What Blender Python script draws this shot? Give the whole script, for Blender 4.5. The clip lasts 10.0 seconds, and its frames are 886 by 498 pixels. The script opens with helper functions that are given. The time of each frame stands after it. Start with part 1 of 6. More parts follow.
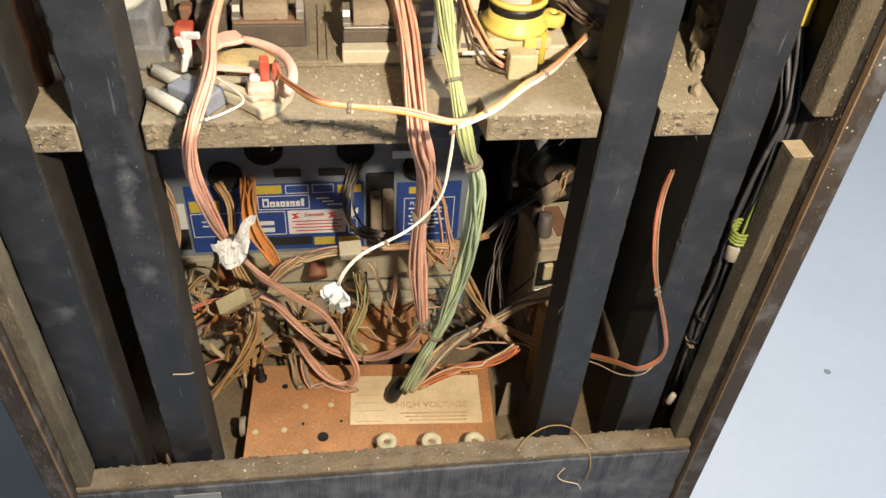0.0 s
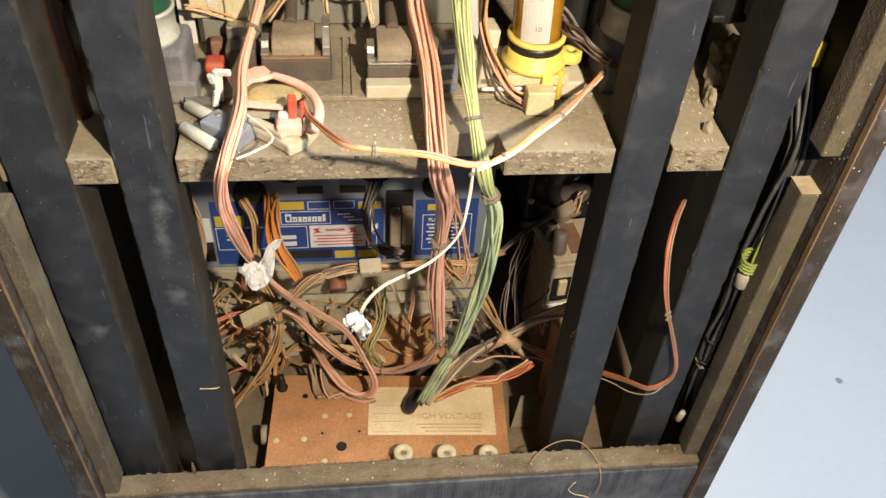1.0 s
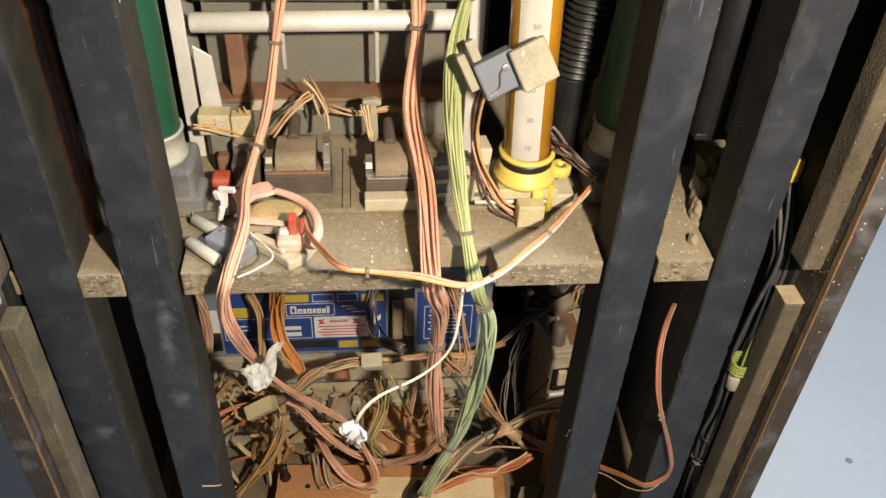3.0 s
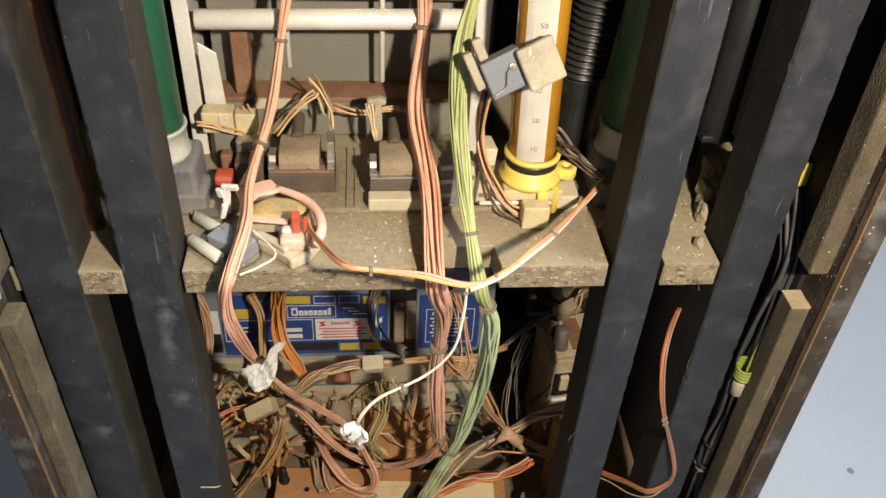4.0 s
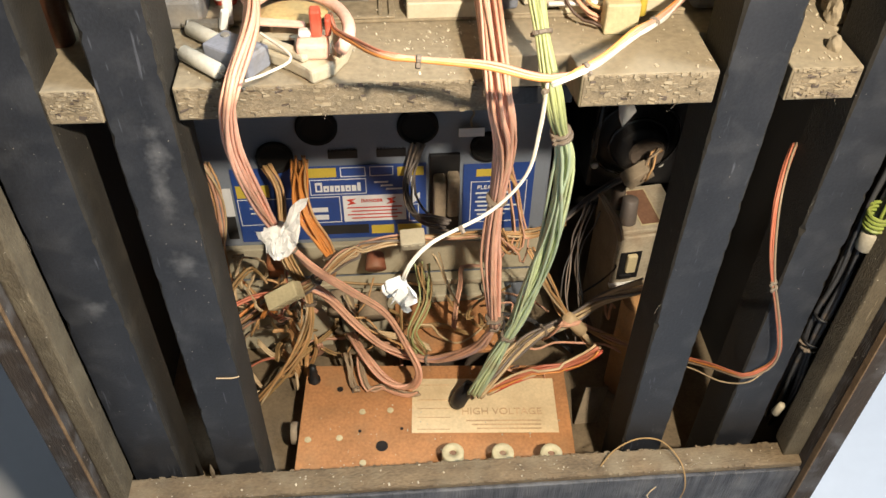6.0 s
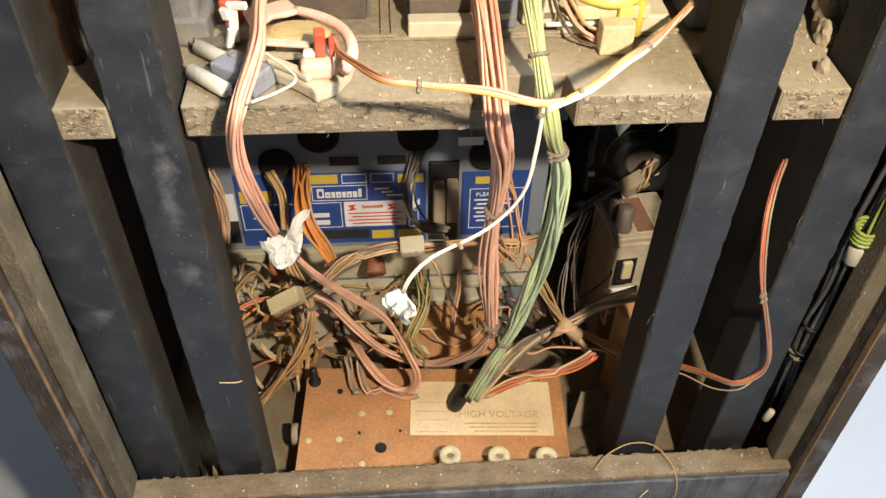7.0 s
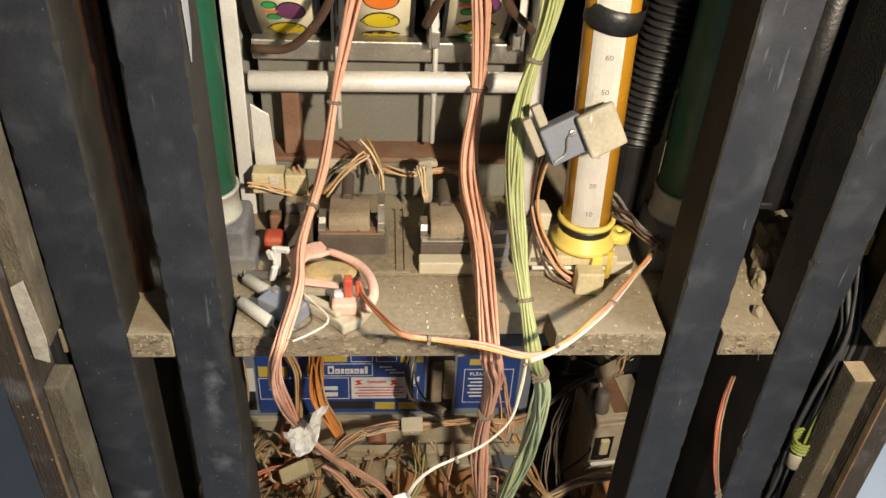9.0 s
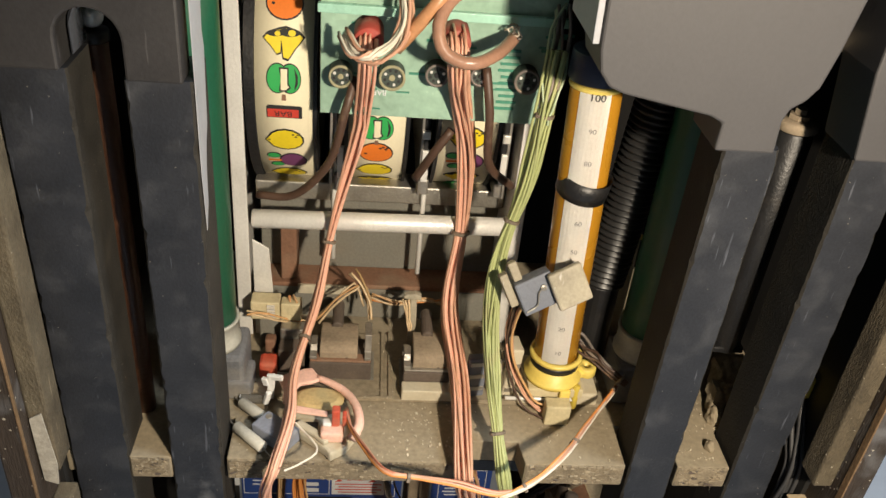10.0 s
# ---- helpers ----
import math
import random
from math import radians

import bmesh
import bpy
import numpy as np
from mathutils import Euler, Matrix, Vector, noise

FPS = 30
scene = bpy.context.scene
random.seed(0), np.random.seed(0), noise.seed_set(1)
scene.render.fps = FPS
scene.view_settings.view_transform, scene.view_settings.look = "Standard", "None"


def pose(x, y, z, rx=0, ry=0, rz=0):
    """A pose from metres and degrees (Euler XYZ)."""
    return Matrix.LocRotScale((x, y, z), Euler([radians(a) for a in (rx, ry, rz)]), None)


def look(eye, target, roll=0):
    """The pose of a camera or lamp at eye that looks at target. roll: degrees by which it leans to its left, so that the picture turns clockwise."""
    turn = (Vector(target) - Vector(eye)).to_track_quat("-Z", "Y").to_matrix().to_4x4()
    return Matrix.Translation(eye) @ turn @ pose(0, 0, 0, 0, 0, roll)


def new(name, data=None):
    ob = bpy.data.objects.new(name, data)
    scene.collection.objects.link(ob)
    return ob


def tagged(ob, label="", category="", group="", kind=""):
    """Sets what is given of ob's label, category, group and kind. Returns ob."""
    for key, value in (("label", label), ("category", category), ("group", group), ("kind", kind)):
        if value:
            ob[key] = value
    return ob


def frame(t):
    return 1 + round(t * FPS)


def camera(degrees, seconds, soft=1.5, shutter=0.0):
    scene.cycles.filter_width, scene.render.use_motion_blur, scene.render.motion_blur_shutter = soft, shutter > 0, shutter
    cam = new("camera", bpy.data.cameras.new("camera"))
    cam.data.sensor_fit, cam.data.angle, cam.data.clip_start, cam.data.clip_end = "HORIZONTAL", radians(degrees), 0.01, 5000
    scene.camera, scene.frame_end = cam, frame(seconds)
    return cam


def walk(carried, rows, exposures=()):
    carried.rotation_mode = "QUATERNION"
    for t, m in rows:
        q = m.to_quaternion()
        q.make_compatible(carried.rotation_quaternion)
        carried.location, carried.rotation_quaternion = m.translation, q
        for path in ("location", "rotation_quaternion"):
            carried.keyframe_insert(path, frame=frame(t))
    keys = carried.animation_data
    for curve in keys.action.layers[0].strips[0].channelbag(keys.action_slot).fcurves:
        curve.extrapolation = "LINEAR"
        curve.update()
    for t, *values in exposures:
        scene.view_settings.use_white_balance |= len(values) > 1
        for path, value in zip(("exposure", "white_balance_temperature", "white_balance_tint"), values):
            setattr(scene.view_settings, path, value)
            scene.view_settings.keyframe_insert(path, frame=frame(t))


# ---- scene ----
cam = camera(55.4, 10.0)
PATH = [
    (0, (-0.029, -0.366, 0.969), (0.216, 1.072, -0.399), 4.2),
    (0.5, (-0.029, -0.363, 0.977), (0.197, 1.053, -0.417), 3.6),
    (1, (-0.032, -0.364, 0.998), (0.176, 1.062, -0.389), 4.0),
    (1.5, (-0.037, -0.37, 1.004), (0.165, 1.119, -0.316), 4.0),
    (2, (-0.033, -0.367, 1.008), (0.162, 1.137, -0.296), 3.6),
    (3.5, (-0.019, -0.357, 1.039), (0.154, 1.174, -0.237), 2.9),
    (4, (-0.023, -0.358, 1.027), (0.154, 1.175, -0.245), 3.5),
    (4.5, (-0.037, -0.33, 0.953), (0.121, 1.126, -0.409), 3.3),
    (5, (-0.018, -0.327, 0.941), (0.145, 1.12, -0.431), 2.0),
    (5.5, (-0.026, -0.316, 0.901), (0.104, 1.125, -0.48), 0.6),
    (6, (-0.034, -0.314, 0.918), (0.085, 1.122, -0.469), 0.8),
    (7.5, (-0.034, -0.319, 0.936), (0.088, 1.101, -0.468), 1.4),
    (8, (-0.036, -0.321, 0.944), (0.088, 1.093, -0.464), 1.4),
    (8.5, (-0.042, -0.32, 0.967), (0.089, 1.097, -0.438), 2.0),
    (9, (-0.044, -0.343, 1.029), (0.099, 1.26, -0.159), 3.3),
    (9.5, (-0.047, -0.352, 1.08), (0.104, 1.315, -0.015), 5.6),
    (10, (-0.05, -0.352, 1.098), (0.135, 1.318, 0.013), 5.9),
]
LIGHTNESS = [(0, -0.12), (1, -0.14), (2, -0.21), (3.5, -0.42), (4, -0.4), (4.5, -0.30), (5, -0.08), (5.5, -0.05), (6, 0.02), (7.5, 0.02), (8, -0.08), (8.5, -0.08), (9, -0.5), (9.5, -0.72), (10, -0.8)]
walk(cam, [(t, look(eye, target, roll)) for t, eye, target, roll in PATH], LIGHTNESS)

# ---- world and light ----
world = bpy.data.worlds.new("room_air")
scene.world = world
world.use_nodes = True
world.node_tree.nodes["Background"].inputs[0].default_value = (0.62, 0.72, 0.85, 1)
world.node_tree.nodes["Background"].inputs[1].default_value = 0.20


def lamp(name, kind, where, target, energy, size, color):
    d = bpy.data.lights.new(name, kind)
    d.energy, d.color = energy, color
    if kind == "AREA":
        d.shape, d.size = "DISK", size
    else:
        d.shadow_soft_size = size
    ob = new(name, d)
    ob.matrix_world = look(where, target)
    return ob


lamp("hand_torch", "SPOT", (0.155, -0.44, 1.105), (0.07, 0.06, 0.76), 39.0, 0.014, (1.0, 0.853, 0.66)).data.spot_size = radians(110)
bpy.data.lights["hand_torch"].spot_blend = 0.9
lamp("ceiling_lamp", "AREA", (0.95, -0.22, 2.40), (0.95, -0.22, 0), 57.0, 0.6, (0.80, 0.90, 1.0))

# ---- materials ----


def mat(name, color, rough=0.6, metal=0.0, vary=0.25, scale=60.0, bump=0.15, dust=0.0, dust_color=(0.30, 0.23, 0.14), fine=500.0, streak=None, jitter=0.0, specks=0.0, scratch=0.0, smudge=0.0, marks=()):
    """A surface with variation at two scales, fine relief, settled dust and pale specks."""
    m = bpy.data.materials.new(name)
    m.use_nodes = True
    nt = m.node_tree
    n, l = nt.nodes, nt.links
    b = n["Principled BSDF"]
    pos = n.new("ShaderNodeNewGeometry").outputs["Position"]
    if streak:
        mp = n.new("ShaderNodeMapping")
        mp.inputs["Scale"].default_value = streak
        l.new(pos, mp.inputs[0])
        grain = mp.outputs[0]
    else:
        grain = pos

    def noise_node(s, detail, vec):
        t = n.new("ShaderNodeTexNoise")
        t.inputs["Scale"].default_value, t.inputs["Detail"].default_value = s, detail
        l.new(vec, t.inputs["Vector"])
        return t.outputs[0]

    big, small = noise_node(scale, 4, grain), noise_node(fine, 3, grain)
    mix = n.new("ShaderNodeMix")
    mix.data_type = "FLOAT"
    mix.inputs[0].default_value = 0.4
    l.new(big, mix.inputs[2]), l.new(small, mix.inputs[3])
    ramp = n.new("ShaderNodeMapRange")
    ramp.inputs[1].default_value, ramp.inputs[2].default_value = 0.3, 0.7
    ramp.inputs[3].default_value, ramp.inputs[4].default_value = 1 - vary, 1 + vary
    l.new(mix.outputs[0], ramp.inputs[0])
    hsv = n.new("ShaderNodeHueSaturation")
    hsv.inputs["Color"].default_value = (*color, 1)
    out = ramp.outputs[0]
    if jitter:
        rnd = n.new("ShaderNodeObjectInfo").outputs["Random"]
        jm = n.new("ShaderNodeMapRange")
        jm.inputs[3].default_value, jm.inputs[4].default_value = 1 - jitter, 1 + jitter
        l.new(rnd, jm.inputs[0])
        mul = n.new("ShaderNodeMath")
        mul.operation = "MULTIPLY"
        l.new(out, mul.inputs[0]), l.new(jm.outputs[0], mul.inputs[1])
        out = mul.outputs[0]
    l.new(out, hsv.inputs["Value"])
    col = hsv.outputs[0]
    if dust:
        dn = noise_node(scale * 0.6 + 8, 6, pos)
        dr = n.new("ShaderNodeMapRange")
        dr.inputs[1].default_value, dr.inputs[2].default_value = 0.62 - 0.35 * dust, 0.78
        dr.inputs[4].default_value = min(1.0, 0.5 + 0.5 * dust)
        l.new(dn, dr.inputs[0])
        cm = n.new("ShaderNodeMix")
        cm.data_type = "RGBA"
        l.new(dr.outputs[0], cm.inputs[0]), l.new(col, cm.inputs[6])
        cm.inputs[7].default_value = (*dust_color, 1)
        col = cm.outputs[2]
    if smudge:
        warp = n.new("ShaderNodeTexNoise")
        warp.inputs["Scale"].default_value, warp.inputs["Detail"].default_value, warp.inputs["Distortion"].default_value = 48.0, 9.0, 0.4
        l.new(pos, warp.inputs["Vector"])
        wr = n.new("ShaderNodeMapRange")
        wr.inputs[1].default_value, wr.inputs[2].default_value, wr.inputs[4].default_value = 0.50, 0.86, smudge
        l.new(warp.outputs[0], wr.inputs[0])
        cm = n.new("ShaderNodeMix")
        cm.data_type = "RGBA"
        l.new(wr.outputs[0], cm.inputs[0]), l.new(col, cm.inputs[6])
        cm.inputs[7].default_value = (0.20, 0.205, 0.215, 1)
        col = cm.outputs[2]
    for place, reach in marks:
        at = n.new("ShaderNodeVectorMath")
        at.operation = "SUBTRACT"
        at.inputs[1].default_value = place
        sc = n.new("ShaderNodeVectorMath")
        sc.operation = "DIVIDE"
        sc.inputs[1].default_value = reach
        ln = n.new("ShaderNodeVectorMath")
        ln.operation = "LENGTH"
        l.new(pos, at.inputs[0]), l.new(at.outputs[0], sc.inputs[0]), l.new(sc.outputs[0], ln.inputs[0])
        frayed = n.new("ShaderNodeMath")
        frayed.operation = "MULTIPLY_ADD"
        frayed.inputs[1].default_value = -2.6
        l.new(noise_node(130.0, 8, pos), frayed.inputs[0]), l.new(ln.outputs["Value"], frayed.inputs[2])
        mr = n.new("ShaderNodeMapRange")
        mr.inputs[1].default_value, mr.inputs[2].default_value, mr.inputs[3].default_value, mr.inputs[4].default_value = -1.45, -0.30, 0.55, 0.0
        l.new(frayed.outputs[0], mr.inputs[0])
        cm = n.new("ShaderNodeMix")
        cm.data_type = "RGBA"
        l.new(mr.outputs[0], cm.inputs[0]), l.new(col, cm.inputs[6])
        cm.inputs[7].default_value = (0.17, 0.175, 0.185, 1)
        col = cm.outputs[2]
    if scratch:
        for turn, s in ((0.6, 300.0), (-0.7, 240.0), (1.5, 380.0)):
            mp2 = n.new("ShaderNodeMapping")
            mp2.inputs["Rotation"].default_value = (0.2, turn, 0.1)
            mp2.inputs["Scale"].default_value = (1.0, 1.0, 0.11)
            l.new(pos, mp2.inputs[0])
            hair = noise_node(s, 2, mp2.outputs[0])
            hr = n.new("ShaderNodeMapRange")
            hr.inputs[1].default_value, hr.inputs[2].default_value, hr.inputs[4].default_value = 0.715, 0.77, scratch
            l.new(hair, hr.inputs[0])
            cm = n.new("ShaderNodeMix")
            cm.data_type = "RGBA"
            l.new(hr.outputs[0], cm.inputs[0]), l.new(col, cm.inputs[6])
            cm.inputs[7].default_value = (*[min(1, 4.5 * q + 0.03) for q in color], 1)
            col = cm.outputs[2]
    if specks:
        v = n.new("ShaderNodeTexVoronoi")
        v.inputs["Scale"].default_value = 230.0
        l.new(pos, v.inputs["Vector"])
        sn = noise_node(25.0, 2, pos)
        ad = n.new("ShaderNodeMath")
        ad.operation = "SUBTRACT"
        l.new(v.outputs[0], ad.inputs[0])
        sub = n.new("ShaderNodeMapRange")
        sub.inputs[1].default_value, sub.inputs[2].default_value = 0.4, 0.75
        sub.inputs[4].default_value = specks
        l.new(sn, sub.inputs[0]), l.new(sub.outputs[0], ad.inputs[1])
        sr = n.new("ShaderNodeMapRange")
        sr.inputs[1].default_value, sr.inputs[2].default_value, sr.inputs[3].default_value, sr.inputs[4].default_value = 0.0, 0.03, 0.6, 0.0
        l.new(ad.outputs[0], sr.inputs[0])
        cm = n.new("ShaderNodeMix")
        cm.data_type = "RGBA"
        l.new(sr.outputs[0], cm.inputs[0]), l.new(col, cm.inputs[6])
        cm.inputs[7].default_value = (0.62, 0.56, 0.45, 1)
        col = cm.outputs[2]
    l.new(col, b.inputs["Base Color"])
    b.inputs["Metallic"].default_value = metal
    rr = n.new("ShaderNodeMapRange")
    rr.inputs[3].default_value, rr.inputs[4].default_value = max(0.05, rough - 0.15), min(1.0, rough + 0.15)
    l.new(big, rr.inputs[0]), l.new(rr.outputs[0], b.inputs["Roughness"])
    if bump:
        bp = n.new("ShaderNodeBump")
        bp.inputs["Strength"].default_value, bp.inputs["Distance"].default_value = bump, 0.002
        l.new(small, bp.inputs["Height"]), l.new(bp.outputs[0], b.inputs["Normal"])
    return m


POST = mat("black_painted_wood", (0.0195, 0.0215, 0.027), 0.50, vary=0.42, scale=30, fine=650, bump=0.09, dust=0.10, dust_color=(0.055, 0.058, 0.066), scratch=0.55, specks=0.07, smudge=0.2, marks=(((-0.14, 0.0, 0.612), (0.010, 0.05, 0.009)), ((-0.141, 0.0, 0.662), (0.005, 0.05, 0.022)), ((-0.138, 0.0, 0.685), (0.006, 0.05, 0.014)), ((-0.192, 0.0, 0.582), (0.008, 0.05, 0.007))))
POST_SIDE = mat("dark_unpainted_wood", (0.020, 0.0175, 0.0135), 0.9, vary=0.5, scale=60, fine=700, bump=0.25, dust=0.15, dust_color=(0.055, 0.047, 0.034), specks=0.06)
HEADER = mat("grey_moulding", (0.060, 0.058, 0.060), 0.6, vary=0.08, scale=20, bump=0.05)
# header tone darkened, since less light reaches the left board
HEADER_SHADED = mat("header_paint_in_shade", (0.031, 0.029, 0.029), 0.5, vary=0.25, scale=25, bump=0.06, scratch=0.3)
# pale tone of the torn film; also paints the light on the header's side
FILM_LIT_EDGE = mat("pale_film_and_lit_edge", (0.36, 0.37, 0.40), 0.6, vary=0.1)
# near-black, so the interior's shade holds even where the torch reaches
DARK = mat("shade_dark_board", (0.0085, 0.0080, 0.0078), 0.9, vary=0.4, scale=20, bump=0.04)
BLACK = mat("black_plastic", (0.012, 0.012, 0.013), 0.45, vary=0.2, dust=0.1, dust_color=(0.06, 0.05, 0.04))
GLOSS = mat("worn_black_enamel", (0.03, 0.03, 0.033), 0.25, vary=0.2, scale=30, bump=0.05, dust=0.1, dust_color=(0.06, 0.055, 0.045))
CHIP = mat("dusty_chipboard", (0.255, 0.21, 0.14), 0.95, vary=0.42, scale=15, fine=300, bump=0.12, dust=0.45, dust_color=(0.34, 0.295, 0.215), specks=0.12)
CHIP_EDGE = mat("chipboard_edge", (0.215, 0.175, 0.118), 0.95, vary=0.55, scale=70, fine=900, bump=0.35, streak=(1, 1, 1.7), dust=0.3, dust_color=(0.29, 0.245, 0.17), specks=0.14)
RAILW = mat("bare_worn_wood", (0.16, 0.115, 0.068), 0.9, vary=0.5, scale=75, fine=600, streak=(0.6, 1.2, 1.2), bump=0.5, dust=0.55, dust_color=(0.25, 0.205, 0.135), specks=0.16)
STRIPW = mat("worn_stripwood", (0.095, 0.076, 0.048), 0.85, vary=0.5, scale=50, fine=600, streak=(1.4, 1.4, 0.7), bump=0.45, dust=0.35, dust_color=(0.165, 0.14, 0.092), specks=0.12, scratch=0.35)
SIDEW = mat("dark_stained_side", (0.036, 0.025, 0.017), 0.75, vary=0.5, scale=40, fine=400, streak=(2, 2, 0.3), bump=0.4, specks=0.18, smudge=0.7, scratch=0.4)
CREAMWOOD = mat("pale_cut_wood", (0.36, 0.285, 0.185), 0.85, vary=0.3, scale=60)
FRONTW = mat("black_woodgrain", (0.055, 0.056, 0.063), 0.6, vary=0.85, scale=60, fine=350, streak=(2.8, 2, 0.12), bump=0.5, dust=0.45, dust_color=(0.21, 0.205, 0.205), smudge=0.5)
EDGE_LINE = mat("split_edge_banding", (0.17, 0.105, 0.052), 0.8, vary=0.5, scale=60)
HARDB = mat("brown_hardboard", (0.43, 0.205, 0.085), 0.85, vary=0.38, scale=34, fine=420, bump=0.2, dust=0.3, dust_color=(0.37, 0.225, 0.115), specks=0.2)
PAPER = mat("yellowed_paper", (0.70, 0.56, 0.35), 0.85, vary=0.18, scale=40, dust=0.3, dust_color=(0.50, 0.36, 0.20))
INK_RED = mat("faded_red_ink", (0.57, 0.40, 0.24), 0.9, vary=0.3)
NYLON = mat("cream_nylon", (0.54, 0.47, 0.29), 0.6, vary=0.2, dust=0.2, dust_color=(0.46, 0.37, 0.24))
PSU = mat("bluish_grey_enamel", (0.20, 0.23, 0.28), 0.5, vary=0.1, scale=20, bump=0.05, dust=0.1, dust_color=(0.24, 0.24, 0.23))
CREAM = mat("cream_enamel", (0.46, 0.42, 0.31), 0.6, vary=0.15, scale=20, dust=0.25, dust_color=(0.30, 0.24, 0.15))
BLUE = mat("blue_label", (0.025, 0.065, 0.26), 0.45, vary=0.12, scale=40, bump=0.02)
WHITE_INK = mat("white_print", (0.72, 0.74, 0.76), 0.6, vary=0.08)
YELLOW_INK = mat("yellow_print", (0.55, 0.42, 0.06), 0.6, vary=0.12)
RED_INK = mat("red_print", (0.55, 0.05, 0.03), 0.6, vary=0.1)
BLACK_INK = mat("black_print", (0.02, 0.02, 0.02), 0.7, vary=0.1, bump=0)
STEEL = mat("dusty_steel", (0.42, 0.40, 0.36), 0.45, metal=0.8, vary=0.2, dust=0.35, dust_color=(0.30, 0.26, 0.19))
ALU = mat("pale_aluminium", (0.78, 0.77, 0.73), 0.38, metal=0.25, vary=0.12, scale=30, dust=0.08, dust_color=(0.45, 0.42, 0.36))
SHEET = mat("dusty_grey_sheet", (0.21, 0.205, 0.175), 0.7, metal=0.2, vary=0.2, scale=18, dust=0.3, dust_color=(0.24, 0.20, 0.145))
RUSTY = mat("brown_primer", (0.22, 0.115, 0.07), 0.8, vary=0.3, scale=40, dust=0.3, dust_color=(0.28, 0.22, 0.15))
COIL = mat("dusty_coil_tape", (0.27, 0.215, 0.15), 0.9, vary=0.3, scale=60, dust=0.2, dust_color=(0.38, 0.31, 0.22))
LAMIN = mat("dusty_dark_laminations", (0.10, 0.078, 0.062), 0.7, vary=0.25, dust=0.18, dust_color=(0.22, 0.165, 0.115))
GREYPL = mat("grey_blue_plastic", (0.15, 0.165, 0.20), 0.6, vary=0.12, dust=0.05, dust_color=(0.34, 0.29, 0.21))
BEIGE = mat("beige_plastic", (0.52, 0.47, 0.35), 0.6, vary=0.12, dust=0.25, dust_color=(0.40, 0.33, 0.22))
REDPL = mat("red_plastic", (0.50, 0.070, 0.035), 0.5, vary=0.25, dust=0.3, dust_color=(0.42, 0.22, 0.14))
PINKPL = mat("dusty_pink_plastic", (0.80, 0.50, 0.40), 0.75, vary=0.2, dust=0.25, dust_color=(0.50, 0.33, 0.22))
YELLOWPL = mat("yellow_plastic", (0.72, 0.565, 0.13), 0.45, vary=0.12, bump=0.05)
AMBER = mat("amber_tube", (0.40, 0.19, 0.015), 0.28, vary=0.12, scale=20, bump=0.03)
SCALEW = mat("white_scale_strip", (0.93, 0.92, 0.87), 0.5, vary=0.06)
GREENPL = mat("dark_green_plastic", (0.012, 0.09, 0.048), 0.4, vary=0.15, scale=20, bump=0.05, dust=0.1, dust_color=(0.10, 0.12, 0.08))
NAVY = mat("navy_plastic", (0.02, 0.028, 0.06), 0.5, vary=0.1)
PCB = mat("green_circuit_board", (0.30, 0.45, 0.35), 0.22, vary=0.25, scale=25, fine=200, bump=0.05)
PCB_TRACK = mat("tinned_track", (0.06, 0.24, 0.165), 0.4, vary=0.2)
REEL = mat("cream_reel_strip", (0.82, 0.75, 0.54), 0.5, vary=0.06, scale=20, bump=0.02)
ORANGE_INK = mat("orange_print", (0.80, 0.20, 0.02), 0.55, vary=0.08, bump=0)
LEMON_INK = mat("lemon_print", (0.80, 0.62, 0.02), 0.55, vary=0.08, bump=0)
PLUM_INK = mat("plum_print", (0.17, 0.045, 0.14), 0.55, vary=0.08, bump=0)
GREEN_INK = mat("green_print", (0.03, 0.38, 0.09), 0.55, vary=0.08, bump=0)
DIRTY_PAPER = mat("dirty_torn_paper", (0.40, 0.37, 0.31), 0.9, vary=0.35, scale=90, dust=0.35, dust_color=(0.16, 0.12, 0.08))
WORN_BEIGE = mat("worn_beige_plastic", (0.37, 0.335, 0.255), 0.65, vary=0.25, scale=50, dust=0.3, dust_color=(0.28, 0.225, 0.15), scratch=0.3)
WHITEPL = mat("white_torn_tape", (0.72, 0.72, 0.70), 0.6, vary=0.08)
FLOORM = mat("white_painted_floor", (0.66, 0.68, 0.72), 0.6, vary=0.04, scale=5, fine=60, bump=0.03)
WALLM = mat("plain_pale_wall", (0.55, 0.55, 0.54), 0.8, vary=0.05, scale=4)
DUSTY_FLOOR = mat("dusty_bottom_board", (0.175, 0.133, 0.083), 0.95, vary=0.35, scale=40, dust=0.3, dust_color=(0.17, 0.13, 0.085))


def wire_mat(name, color, dust=0.2):
    return mat(name, color, 0.5, vary=0.15, scale=80, bump=0, dust=dust, dust_color=(0.36, 0.25, 0.15), jitter=0.12)


PINK = wire_mat("pink_wire", (0.78, 0.43, 0.31), 0.12)
ROSE = wire_mat("dull_pink_wire", (0.58, 0.32, 0.215), 0.3)
MAUVE = wire_mat("mauve_wire", (0.43, 0.28, 0.27), 0.25)
LIME = wire_mat("pale_green_wire", (0.38, 0.42, 0.185), 0.2)
MINT = wire_mat("mint_green_wire", (0.55, 0.63, 0.36), 0.12)
TEAL = wire_mat("grey_green_wire", (0.44, 0.54, 0.36), 0.1)
ORANGEW = wire_mat("orange_wire", (0.60, 0.235, 0.06))
TANW = wire_mat("tan_wire", (0.51, 0.295, 0.13), 0.3)
CREAMW = wire_mat("cream_wire", (0.57, 0.43, 0.26), 0.25)
WHITEW = wire_mat("white_wire", (0.74, 0.69, 0.58), 0.05)
GREYW = wire_mat("grey_wire", (0.17, 0.145, 0.13), 0.25)
